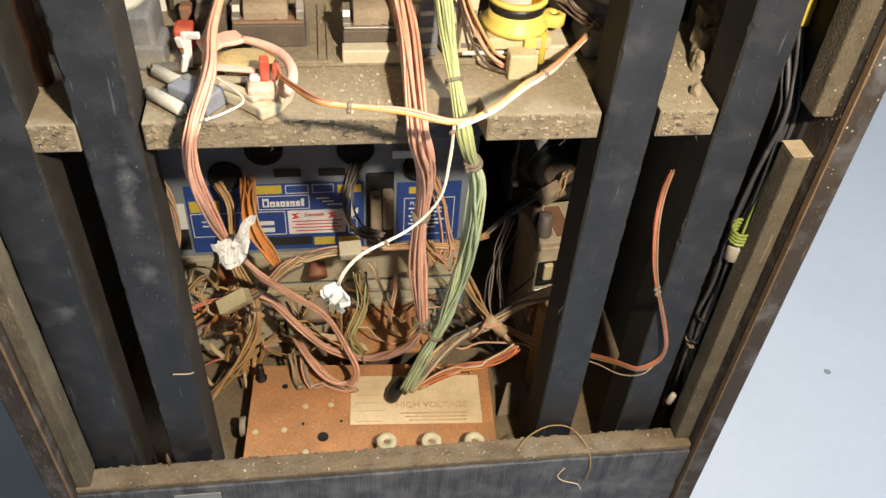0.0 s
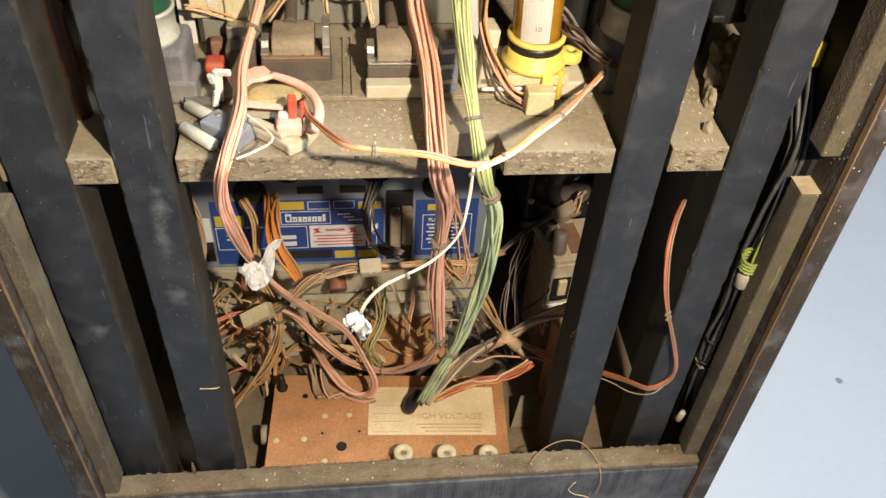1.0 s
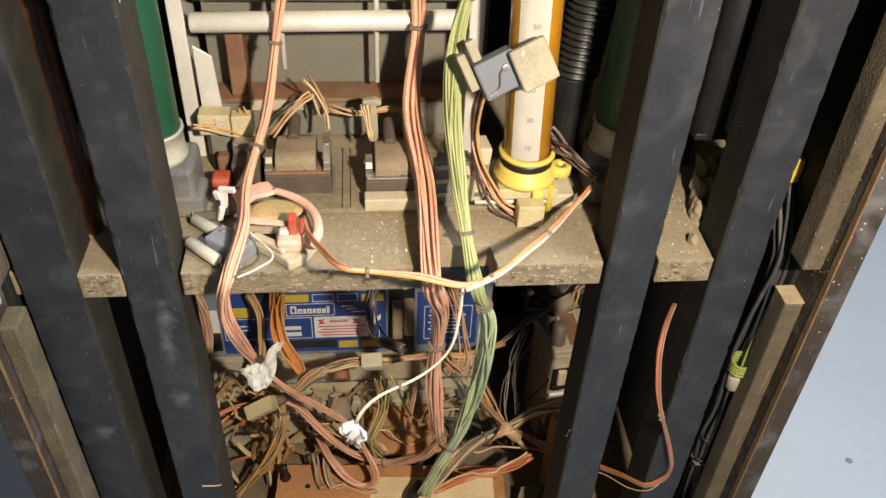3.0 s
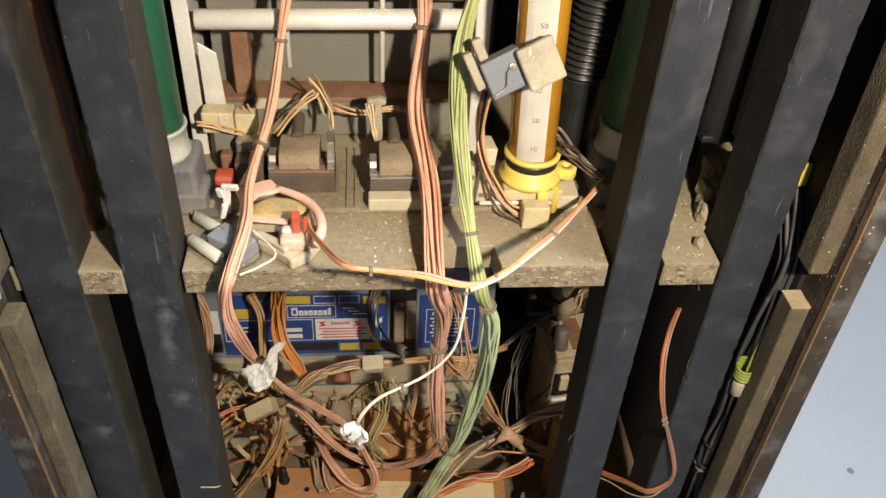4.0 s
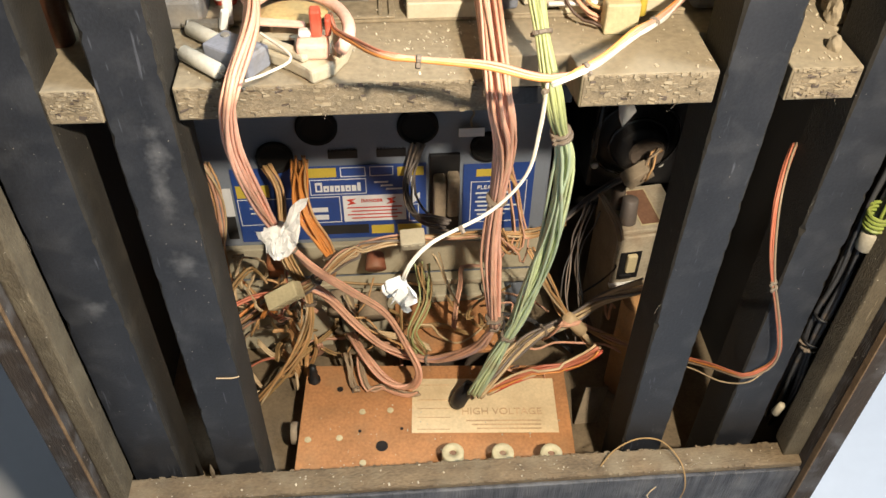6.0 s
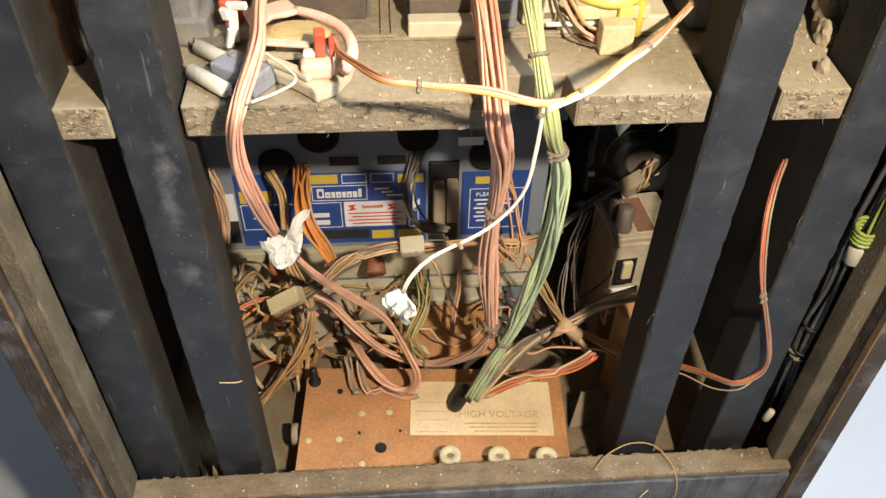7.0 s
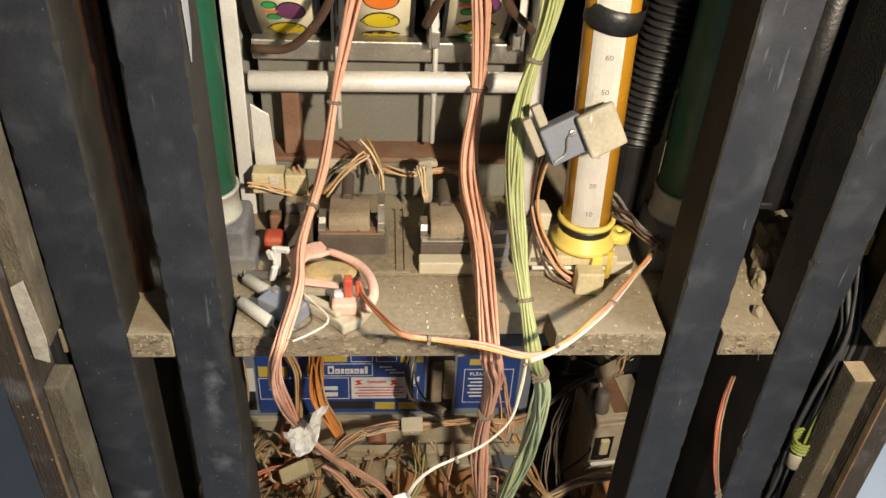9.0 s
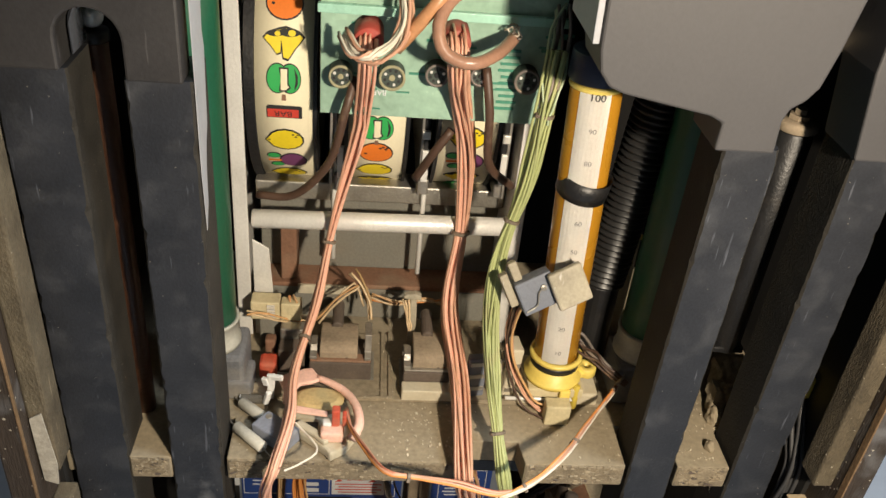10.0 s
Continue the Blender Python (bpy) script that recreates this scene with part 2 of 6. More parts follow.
BROWNW = wire_mat("brown_cable", (0.075, 0.042, 0.028), 0.05)
BLACKW = wire_mat("black_cable", (0.05, 0.05, 0.052), 0.05)
REDW = wire_mat("red_wire", (0.50, 0.09, 0.05), 0.1)
YGREEN = wire_mat("green_yellow_wire", (0.21, 0.26, 0.05), 0.25)
OLIVEW = wire_mat("olive_wire", (0.33, 0.21, 0.09), 0.3)
COILW = wire_mat("grey_tan_wire", (0.30, 0.225, 0.15), 0.3)
RUSTW = wire_mat("dull_red_orange_wire", (0.47, 0.155, 0.09), 0.2)
SHEATH = mat("brown_pink_sheath", (0.36, 0.20, 0.135), 0.35, vary=0.2, scale=50, bump=0.05, dust=0.15)
TANSLEEVE = mat("orange_tan_sleeve", (0.50, 0.25, 0.12), 0.4, vary=0.2, scale=50, bump=0.05, dust=0.15)
TIE = mat("dusty_cable_tie", (0.17, 0.135, 0.10), 0.6, vary=0.2)

# ---- mesh helpers ----


def part(name, bm, material, parent=None, label=""):
    bmesh.ops.recalc_face_normals(bm, faces=bm.faces)
    me = bpy.data.meshes.new(name)
    bm.to_mesh(me)
    bm.free()
    me.materials.append(material)
    ob = new(name, me)
    if parent:
        ob.parent = parent
        ob.matrix_parent_inverse = parent.matrix_basis.inverted()
    if label:
        ob["label"] = label
    return ob


def thing(name, where, label, category, group="", kind=""):
    ob = new(name)
    ob.location = where
    ob.empty_display_size = 0.01
    return tagged(ob, label, category, group, kind)


def smooth(ob):
    for p in ob.data.polygons:
        p.use_smooth = True
    return ob


def box(x0, x1, y0, y1, z0, z1, bevel=0.0006, m=None, bm=None):
    bm = bm or bmesh.new()
    r = bmesh.ops.create_cube(bm, size=1, matrix=Matrix.Translation(((x0 + x1) / 2, (y0 + y1) / 2, (z0 + z1) / 2)) @ Matrix.Diagonal((x1 - x0, y1 - y0, z1 - z0, 1)))
    if bevel:
        es = list({e for v in r["verts"] for e in v.link_edges})
        g = bmesh.ops.bevel(bm, geom=es, offset=bevel, segments=2, affect="EDGES", profile=0.5)
    if m is not None:
        bmesh.ops.transform(bm, matrix=m, verts=bm.verts if bevel else r["verts"])
    return bm


def cyl(p0, p1, r0, r1=None, seg=24, bm=None, hole=0.0):
    """A rod or, with a hole, a pipe from p0 to p1."""
    bm = bm or bmesh.new()
    p0, p1 = Vector(p0), Vector(p1)
    r1 = r0 if r1 is None else r1
    q = (p1 - p0).to_track_quat("Z", "Y").to_matrix().to_4x4()
    h = (p1 - p0).length
    e = min(0.0006, r0 * 0.2, h * 0.2)
    prof = [(0, 0), (r0 - e, 0), (r0, e), (r1, h - e), (r1 - e, h), (0, h)]
    if hole:
        prof = [(hole, 0), (r0 - e, 0), (r0, e), (r1, h - e), (r1 - e, h), (hole, h), (hole, 0)]
    return lathe(prof, Matrix.Translation(p0) @ q, seg, bm)


def lathe(prof, m=None, seg=24, bm=None):
    """Turns a profile of (radius, height) round the z axis."""
    bm = bm or bmesh.new()
    m = m or Matrix()
    rings = []
    for r, z in prof:
        if r < 1e-6:
            rings.append([bm.verts.new(m @ Vector((0, 0, z)))])
        else:
            rings.append([bm.verts.new(m @ Vector((r * math.cos(a), r * math.sin(a), z))) for a in (2 * math.pi * k / seg for k in range(seg))])
    for a, b in zip(rings, rings[1:]):
        for k in range(seg):
            vs = [a[k % len(a)], a[(k + 1) % len(a)], b[(k + 1) % len(b)], b[k % len(b)]]
            vs = list(dict.fromkeys(vs))
            if len(vs) > 2:
                try:
                    bm.faces.new(vs)
                except ValueError:
                    pass
    return bm


def prism(points, axis, a, b, bevel=0.0008, bm=None):
    """An outline, in the plane across the axis, drawn out from a to b."""
    bm = bm or bmesh.new()
    put = {"y": lambda u, v, w: (u, w, v), "z": lambda u, v, w: (u, v, w), "x": lambda u, v, w: (w, u, v)}[axis]
    lo = [bm.verts.new(put(u, v, a)) for u, v in points]
    hi = [bm.verts.new(put(u, v, b)) for u, v in points]
    f = [bm.faces.new(lo), bm.faces.new(hi[::-1])]
    n = len(points)
    for k in range(n):
        bm.faces.new((lo[k], hi[k], hi[(k + 1) % n], lo[(k + 1) % n]))
    if bevel:
        bmesh.ops.recalc_face_normals(bm, faces=bm.faces)
        es = [e for e in bm.edges if e.calc_face_angle(0) > 0.5]
        bmesh.ops.bevel(bm, geom=es, offset=bevel, segments=2, affect="EDGES", profile=0.5)
    return bm


def spline(pts, step=0.004):
    """A smooth line through the points."""
    p = [Vector(v) for v in pts]
    p = [2 * p[0] - p[1]] + p + [2 * p[-1] - p[-2]]
    out = []
    for i in range(1, len(p) - 2):
        k = max(2, int((p[i + 1] - p[i]).length / step))
        for j in range(k):
            t = j / k
            out.append(0.5 * (2 * p[i] + (p[i + 1] - p[i - 1]) * t + (2 * p[i - 1] - 5 * p[i] + 4 * p[i + 1] - p[i + 2]) * t * t + (3 * p[i] - p[i - 1] - 3 * p[i + 1] + p[i + 2]) * t ** 3))
    return out + [p[-2]]


def sweep(line, r, seg=7, bm=None, taper=1.0):
    bm = bm or bmesh.new()
    prev, n = None, len(line)
    side = None
    for i, c in enumerate(line):
        d = (line[min(i + 1, n - 1)] - line[max(i - 1, 0)]).normalized()
        if side is None:
            side = d.orthogonal().normalized()
        side = (side - d * side.dot(d)).normalized()
        up = d.cross(side)
        rr = r * (1 + (taper - 1) * i / max(1, n - 1))
        ring = [bm.verts.new(c + (side * math.cos(a) + up * math.sin(a)) * rr) for a in (2 * math.pi * k / seg for k in range(seg))]
        if prev:
            for k in range(seg):
                bm.faces.new((prev[k], prev[(k + 1) % seg], ring[(k + 1) % seg], ring[k]))
        else:
            bm.faces.new(ring)
        prev = ring
    bm.faces.new(prev)
    return bm


def loom(name, label, pts, wires, gap, r=0.00065, ties=(), loose=0.0, seed=1, parent=None, tie_r=1.12):
    """A bundle of single wires along one line; wires: [(material, number)]. ties: shares of its length."""
    rng = random.Random(seed)
    base = spline(pts)
    n = len(base)
    top = parent or thing(name, base[-1], label, "wiring", "wire looms")
    ring = sum(k for _, k in wires)
    i = 0
    for material, k in wires:
        for _ in range(k):
            a0, rad = 2 * math.pi * (i * 0.382), gap * math.sqrt((i + 0.5) / ring)
            ph, tw = rng.uniform(0, 6.28), rng.uniform(-2.5, 2.5)
            wob = rng.uniform(0.3, 1.0) * loose
            line = []
            for j, c in enumerate(base):
                s = j / max(1, n - 1)
                d = (base[min(j + 1, n - 1)] - base[max(j - 1, 0)]).normalized()
                u = d.orthogonal().normalized() if abs(d.x) > 0.95 else d.cross(Vector((1, 0, 0))).normalized()
                v = d.cross(u)
                near = min([abs(s - q) for q in ties] or [1])
                spread = 0.75 + 0.6 * min(1, near * 9)
                a = a0 + tw * s + 0.35 * math.sin(ph + s * 11)
                off = (u * math.cos(a) + v * math.sin(a)) * rad * spread
                off += u * wob * math.sin(ph + 7 * s) * min(1, near * 6) + v * wob * math.cos(2 * ph + 5 * s) * min(1, near * 6)
                line.append(c + off)
            smooth(part("wire", sweep(line, r * rng.uniform(0.85, 1.15), 6), material, top))
            i += 1
    for q in ties:
        j = int(q * (n - 1))
        c, d = base[j], (base[min(j + 1, n - 1)] - base[max(j - 1, 0)]).normalized()
        bm = cyl(c - d * 0.0010, c + d * 0.0010, gap * tie_r + r, seg=12)
        e = d.orthogonal().normalized()
        cyl(c + e * (gap * tie_r), c + e * (gap * tie_r + 0.0022), 0.0011, seg=6, bm=bm)
        part("cable_tie", bm, TIE, top)
    return top


def panel_text(words, size, x, y, z, material, parent, turn=(90, 0, 0), name="lettering", bold=0.0, flat=0.0003):
    c = bpy.data.curves.new(name, "FONT")
    c.body, c.size, c.align_x, c.align_y = words, size, "CENTER", "CENTER"
    c.extrude, c.offset = flat, bold
    tmp = bpy.data.objects.new(name, c)
    scene.collection.objects.link(tmp)
    me = bpy.data.meshes.new_from_object(tmp.evaluated_get(bpy.context.evaluated_depsgraph_get()))
    bpy.data.objects.remove(tmp)
    me.materials.clear()
    me.materials.append(material)
    ob = new(name, me)
    ob.matrix_basis = pose(x, y, z, *turn)
    if parent:
        ob.parent = parent
        ob.matrix_parent_inverse = parent.matrix_basis.inverted()
    return ob


# ---- the room ----
floor = part("floor", box(-3, 3, -3, 3, -0.05, 0.0, 0), FLOORM)
tagged(floor, "white painted floor with small marks", "floor", kind="structure")
for nm, b in (("wall_north", (-3.1, 3.1, 3.0, 3.1, 0, 2.5)), ("wall_south", (-3.1, 3.1, -3.1, -3.0, 0, 2.5)), ("wall_east", (3.0, 3.1, -3, 3, 0, 2.5)), ("wall_west", (-3.1, -3.0, -3, 3, 0, 2.5))):
    tagged(part(nm, box(*b, 0), WALLM), "plain pale room wall", "wall", kind="structure")
tagged(part("ceiling", box(-3.1, 3.1, -3.1, 3.1, 2.5, 2.6, 0), WALLM), "plain pale ceiling", "ceiling", kind="structure")
spot = part("floor_mark", lathe([(0, 0.001), (0.004, 0.0008), (0.0055, 0)], pose(0.69, 0.35, 0.0), 12), mat("grey_scuff", (0.33, 0.34, 0.36), 0.8))
tagged(spot, "small grey scuff spot on the white floor", "mark", kind="structure")

# ---- the cabinet ----
XL, XR = -0.221, 0.235
cab = thing("machine_cabinet", (0, 0.15, 0), "open back of a black wooden fruit machine cabinet", "cabinet")
for x0, x1 in ((XL - 0.015, XL), (XR, XR + 0.015)):
    part("side_panel", box(x0, x1, -0.03, 0.34, 0.0, 1.3, 0.0015), SIDEW, cab, "dark stained side board with worn edges")
for x in (XL - 0.0012, XR - 0.0003):
    part("edge_strip", box(x, x + 0.0011, -0.0308, -0.026, 0.0, 1.3, 0.0003), EDGE_LINE, cab, "split pale edge banding")
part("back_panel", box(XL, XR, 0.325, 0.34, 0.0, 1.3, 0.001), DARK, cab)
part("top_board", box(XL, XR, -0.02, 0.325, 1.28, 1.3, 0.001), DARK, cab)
part("bottom_board", box(XL, XR, -0.007, 0.325, 0.338, 0.355, 0.001), DUSTY_FLOOR, cab, "dusty bottom board")
part("lower_front", box(XL, XR, -0.0255, -0.0075, 0.0, 0.4175, 0.001), FRONTW, cab, "black wood-grain lower panel")
part("bottom_rail", box(XL, XR, -0.0235, -0.0065, 0.4180, 0.4235, 0.0012), RAILW, cab, "bare worn wooden rail with dust")
part("corner_batten", box(XL, XL + 0.011, -0.022, -0.004, 0.424, 0.700, 0.0015), STRIPW, cab, "rubbed wooden batten")
part("corner_batten", box(XL, XL + 0.011, -0.022, -0.004, 0.728, 1.28, 0.0015), STRIPW, cab, "rubbed wooden batten")
part("corner_batten", box(XR - 0.012, XR, -0.018, -0.002, 0.424, 0.696, 0.0015), STRIPW, cab, "rubbed wooden batten")
part("corner_batten", box(XR - 0.012, XR, -0.020, -0.002, 0.724, 1.28, 0.0015), STRIPW, cab, "rubbed wooden batten")
part("cut_end", box(XR - 0.0119, XR - 0.0001, -0.0179, -0.0021, 0.6961, 0.6966, 0), CREAMWOOD, cab, "pale freshly cut batten end")
# added sheets over the inner walls, with the shade in their colour
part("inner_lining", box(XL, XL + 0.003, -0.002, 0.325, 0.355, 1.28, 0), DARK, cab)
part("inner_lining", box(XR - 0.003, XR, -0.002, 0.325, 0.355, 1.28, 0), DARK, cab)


def worn_post(x0, x1, top):
    """A post whose painted face has chipped, uneven edges over bare dark sides."""
    rng = random.Random(int(top * 1000))
    bm = bmesh.new()
    ring = []
    steps = 150
    for i in range(steps + 1):
        z = 0.356 + (top - 0.356) * i / steps
        cut = []
        for s in (0, 1):
            f = noise.noise(Vector((x0 * 90 + s * 7, z * 70, 0.3))) * 0.0006 + noise.noise(Vector((x0 * 90 + s * 5, z * 330, 2.0))) * 0.0005
            chip = 0.0013 * max(0.0, rng.random() - 0.86) / 0.14
            cut.append(max(0.0004, 0.0010 + f + chip))
        a, b = cut
        row = [(x0, a * 1.1), (x0 + a, 0.0), (x1 - b, 0.0), (x1, b * 1.1), (x1, 0.031), (x0, 0.031)]
        ring.append([bm.verts.new((x, y, z)) for x, y in row])
    for lo, hi in zip(ring, ring[1:]):
        for j in range(6):
            f = bm.faces.new((lo[j], lo[(j + 1) % 6], hi[(j + 1) % 6], hi[j]))
            f.material_index = 0 if j == 1 else 1
    bm.faces.new(ring[0][::-1])
    bm.faces.new(ring[-1])
    post = part("upright_post", bm, POST, cab, "scuffed black painted post")
    post.data.materials.append(POST_SIDE)


POSTS = ((-0.2125, -0.180, 0.953), (-0.1568, -0.1275, 0.950), (0.1172, 0.1452, 0.933), (0.1825, 0.2105, 0.931))
for x0, x1, top in POSTS:
    worn_post(x0, x1, top)
# header mouldings over the posts
left_plate = [(XL + 0.012, 0.9535), (-0.1815, 0.9535), (-0.1815, 0.968)] + [(-0.168 + 0.0135 * math.cos(a), 0.968 + 0.0135 * math.sin(a)) for a in (math.pi * (1 - k / 10) for k in range(1, 10))] + [(-0.1545, 0.968), (-0.1545, 0.9505), (-0.1305, 0.9505), (-0.1302, 1.15), (XL + 0.012, 1.15)]
# left board: its weaker light is put into a darker colour
part("header_plate", prism(left_plate, "y", -0.005, 0.012, 0.0012), HEADER_SHADED, cab, "grey header board with a rounded slot, shade in its colour")
lining = [(0.0133 * math.cos(a), 0.0133 * math.sin(a)) for a in (math.pi * (1 - k / 16) for k in range(17))]
lining = [(-0.0133, -0.014)] + lining + [(0.0133, -0.014)]
lining = [(-0.168 + u, 0.968 + v) for u, v in lining] + [(-0.168 + u * 0.9, 0.968 + v * 0.9) for u, v in reversed(lining)]
smooth(part("slot_lining", prism(lining, "y", 0.0125, 0.030, 0), mat("glossy_grey_lining", (0.06, 0.066, 0.08), 0.25, vary=0.2, scale=40, bump=0.03), cab, "glossy grey lining of the slot"))
part("side_film", prism([(0.004, 0.872), (0.010, 0.884), (0.012, 0.902), (0.016, 0.915), (0.020, 0.921), (0.0245, 0.958), (0.022, 0.966), (0.026, 1.0), (0.0255, 1.12), (0.001, 1.12), (0.001, 0.905)], "x", -0.1270, -0.1266, 0), FILM_LIT_EDGE, cab, "torn pale plastic film")
# added strip: a paler colour makes the header's side face look lit
part("header_edge", prism([(0.0392, 1.15), (0.0420, 1.15), (0.0470, 0.980), (0.0440, 0.980)], "y", -0.003, 0.045, 0.0004), FILM_LIT_EDGE, cab, "side face of the header, its light put into the colour")
right_plate = [(0.0425, 1.15), (0.0475, 0.978), (0.0495, 0.968), (0.0545, 0.9615), (0.062, 0.9585), (0.104, 0.9505), (0.1105, 0.9475), (0.1105, 0.9335), (0.1395, 0.9335), (0.1385, 0.950), (0.1405, 0.956), (0.1465, 0.9605), (0.1510, 0.967), (0.1550, 0.985), (0.1620, 1.03), (0.170, 1.15)]
part("header_plate", prism(right_plate, "y", -0.005, 0.03, 0.0012), HEADER, cab, "dark grey header board with curved edge")
part("header_plate", prism([(0.1805, 0.9315), (0.224, 0.9315), (0.224, 1.15), (0.176, 1.15), (0.175, 0.975)], "y", -0.004, 0.03, 0.0012), HEADER, cab)
part("pale_bar", prism([(0.1685, 0.9845), (0.1665, 0.9800), (0.1945, 0.9600), (0.1970, 0.9645)], "y", 0.0305, 0.0365, 0.0006), CREAMWOOD, cab, "pale bare wood strip")
part("torn_paper", prism([(XL + 0.002, 0.722), (XL + 0.009, 0.719), (XL + 0.0105, 0.735), (XL + 0.008, 0.772), (XL + 0.0015, 0.768)], "y", -0.0232, -0.0224, 0), DIRTY_PAPER, cab, "torn white paper strip")
part("metal_tag", box(-0.155, -0.122, -0.0268, -0.0256, 0.402, 0.411, 0.0003), STEEL, cab, "small metal plate")

# ---- the chipboard shelf ----
shelf = thing("equipment_shelf", (0, 0.1, 0.700), "dusty chipboard equipment shelf with a cable notch", "shelf")
outline = [(-0.2175, 0.004), (-0.1805, 0.004), (-0.1805, 0.0), (-0.157, 0.0), (-0.157, 0.034), (-0.125, 0.034), (-0.125, 0.0), (0.014, 0.0), (0.016, 0.018), (0.050, 0.018), (0.0525, 0.0), (0.1145, 0.0), (0.1145, 0.034), (0.1475, 0.034), (0.1475, 0.0), (0.1805, 0.0), (0.1805, 0.034), (0.2315, 0.034), (0.2315, 0.22), (-0.2175, 0.22)]
part("shelf_board", prism(outline, "z", 0.700, 0.7168, 0.0007), CHIP, shelf, "dust-covered chipboard")
for x0, x1 in ((-0.1798, -0.1577), (-0.1243, 0.0133), (0.0532, 0.1138), (0.1482, 0.1798)):
    part("raw_edge", box(x0, x1, -0.0006, 0.002, 0.7008, 0.7158, 0.0004), CHIP_EDGE, shelf, "rough raw chipboard edge")
part("notch_plate", box(0.012, 0.054, 0.0185, 0.0245, 0.690, 0.6996, 0.0005), BLACK, shelf)

# ---- lower bay: power unit with labels ----
SOCKET = mat("matt_black_hole", (0.006, 0.006, 0.006), 0.95, vary=0.3, bump=0)
psu = thing("power_unit", (-0.04, 0.24, 0.355), "grey steel power unit with blue printed labels", "power supply")
part("case", box(-0.172, 0.09, 0.19, 0.31, 0.356, 0.615, 0.002), PSU, psu, "bluish grey enamelled case")
part("lower_face", box(-0.170, 0.089, 0.183, 0.1895, 0.413, 0.446, 0.001), CREAM, psu, "cream lower face")
part("lip", box(-0.170, 0.089, 0.172, 0.1825, 0.407, 0.4125, 0.001), CREAM, psu)
part("base_box", box(-0.168, -0.088, 0.155, 0.1895, 0.356, 0.402, 0.0015), CREAM, psu, "cream lower box")
part("base_box", box(-0.080, 0.060, 0.168, 0.1895, 0.356, 0.398, 0.0015), CREAM, psu, "cream lower box")
for x, z, r in ((-0.118, 0.534, 0.013), (-0.085, 0.560, 0.0145), (-0.012, 0.558, 0.0145), (0.040, 0.537, 0.0125)):
    s = part("cable_socket", cyl((x, 0.1870, z), (x, 0.1897, z), r, seg=28), SOCKET, psu, "round black cable socket")
    smooth(part("socket_ring", lathe([(r * 0.80, 0), (r * 1.05, 0), (r * 1.05, 0.003), (r * 0.80, 0.003), (r * 0.80, 0)], pose(x, 0.1893, z, 90), 28), SOCKET, s))
for x in (-0.068, -0.032):
    v = part("vent", box(x - 0.011, x + 0.011, 0.1885, 0.1898, 0.5305, 0.5375, 0.0002), BLACK, psu)
    for k in range(8):
        part("tooth", box(x - 0.0105 + k * 0.0027, x - 0.0095 + k * 0.0027, 0.1880, 0.1884, 0.5355, 0.5395, 0), BLACK, v)
part("tag", box(0.0175, 0.0365, 0.1835, 0.1843, 0.5500, 0.5575, 0.0002), WHITE_INK, psu, "small white tag")

part("tag_hook", sweep(spline([(0.027, 0.184, 0.5590), (0.0262, 0.183, 0.566), (0.0282, 0.183, 0.571), (0.0262, 0.184, 0.578), (0.0275, 0.185, 0.586)], 0.002), 0.0009, 6), COILW, psu, "dusty wire hook")
U0, V0 = -0.153, 0.524


def plate(name, parent, material, u0, u1, v0, v1, lift=0.0006, label="", x0=U0, z0=V0, bevel=0.0):
    """A flat printed field; millimetres from the label's upper left corner."""
    return part(name, box(x0 + u0 / 1000, x0 + u1 / 1000, 0.1888 - lift, 0.1886 - lift + 0.0004, z0 - v1 / 1000, z0 - v0 / 1000, bevel), material, parent, label)


def outline_field(parent, u0, u1, v0, v1, w=0.6, material=WHITE_INK, lift=0.0010, x0=U0):
    for a, b, c, d in ((u0, u1, v0, v0 + w), (u0, u1, v1 - w, v1), (u0, u0 + w, v0 + w, v1 - w), (u1 - w, u1, v0 + w, v1 - w)):
        plate("printed_line", parent, material, a, b, c, d, lift, x0=x0)


label = plate("blue_label", psu, BLUE, 0, 147, 0, 74, 0.0004, "blue printed warning label")
for u0, u1, v0, v1, m in ((58, 79, 1.5, 10.5, YELLOW_INK), (125, 145, 3, 11.5, YELLOW_INK), (2, 27, 16, 28, YELLOW_INK), (44, 55, 15, 27, YELLOW_INK), (103, 121, 61, 70, YELLOW_INK), (124, 143, 61, 70, YELLOW_INK), (57, 101, 59.5, 69, BLACK_INK), (82, 131, 29.5, 56, WHITE_INK), (47, 70, 40.5, 45, WHITE_INK), (47, 70, 48, 53, WHITE_INK)):
    plate("printed_field", label, m, u0, u1, v0, v1, 0.0008)
for f in ((82, 101, 1.5, 10.5), (104, 122, 1.5, 10.5), (58, 101, 12.5, 27.5), (1.5, 34, 29.5, 56), (36, 80, 29.5, 56), (133, 141, 40, 58)):
    outline_field(label, *f)
for k, (a, b, h) in enumerate(((0, 5.4, 0), (6.2, 10.4, 3.4), (11.2, 14.0, 3.4), (14.8, 18.8, 3.4), (19.6, 22.2, 3.4), (23.0, 27.0, 3.4), (27.8, 31.2, 3.4), (32.0, 34.6, 0.8))):
    plate("logo_shape", label, WHITE_INK, 62 + a, 62 + b, 15.4 + h, 24.6, 0.0010)
    if k in (0, 1, 3, 5):
        plate("logo_gap", label, BLUE, 63.4 + a, 60.6 + b, 17.6 + h, 22.6, 0.0014)
part("arrow", prism([(U0 + 0.135, V0 - 0.012), (U0 + 0.1375, V0 - 0.012), (U0 + 0.1375, V0 - 0.032), (U0 + 0.142, V0 - 0.028), (U0 + 0.142, V0 - 0.034), (U0 + 0.1365, V0 - 0.039), (U0 + 0.135, V0 - 0.037)], "y", 0.1876, 0.1880, 0), WHITE_INK, label)
rng = random.Random(4)
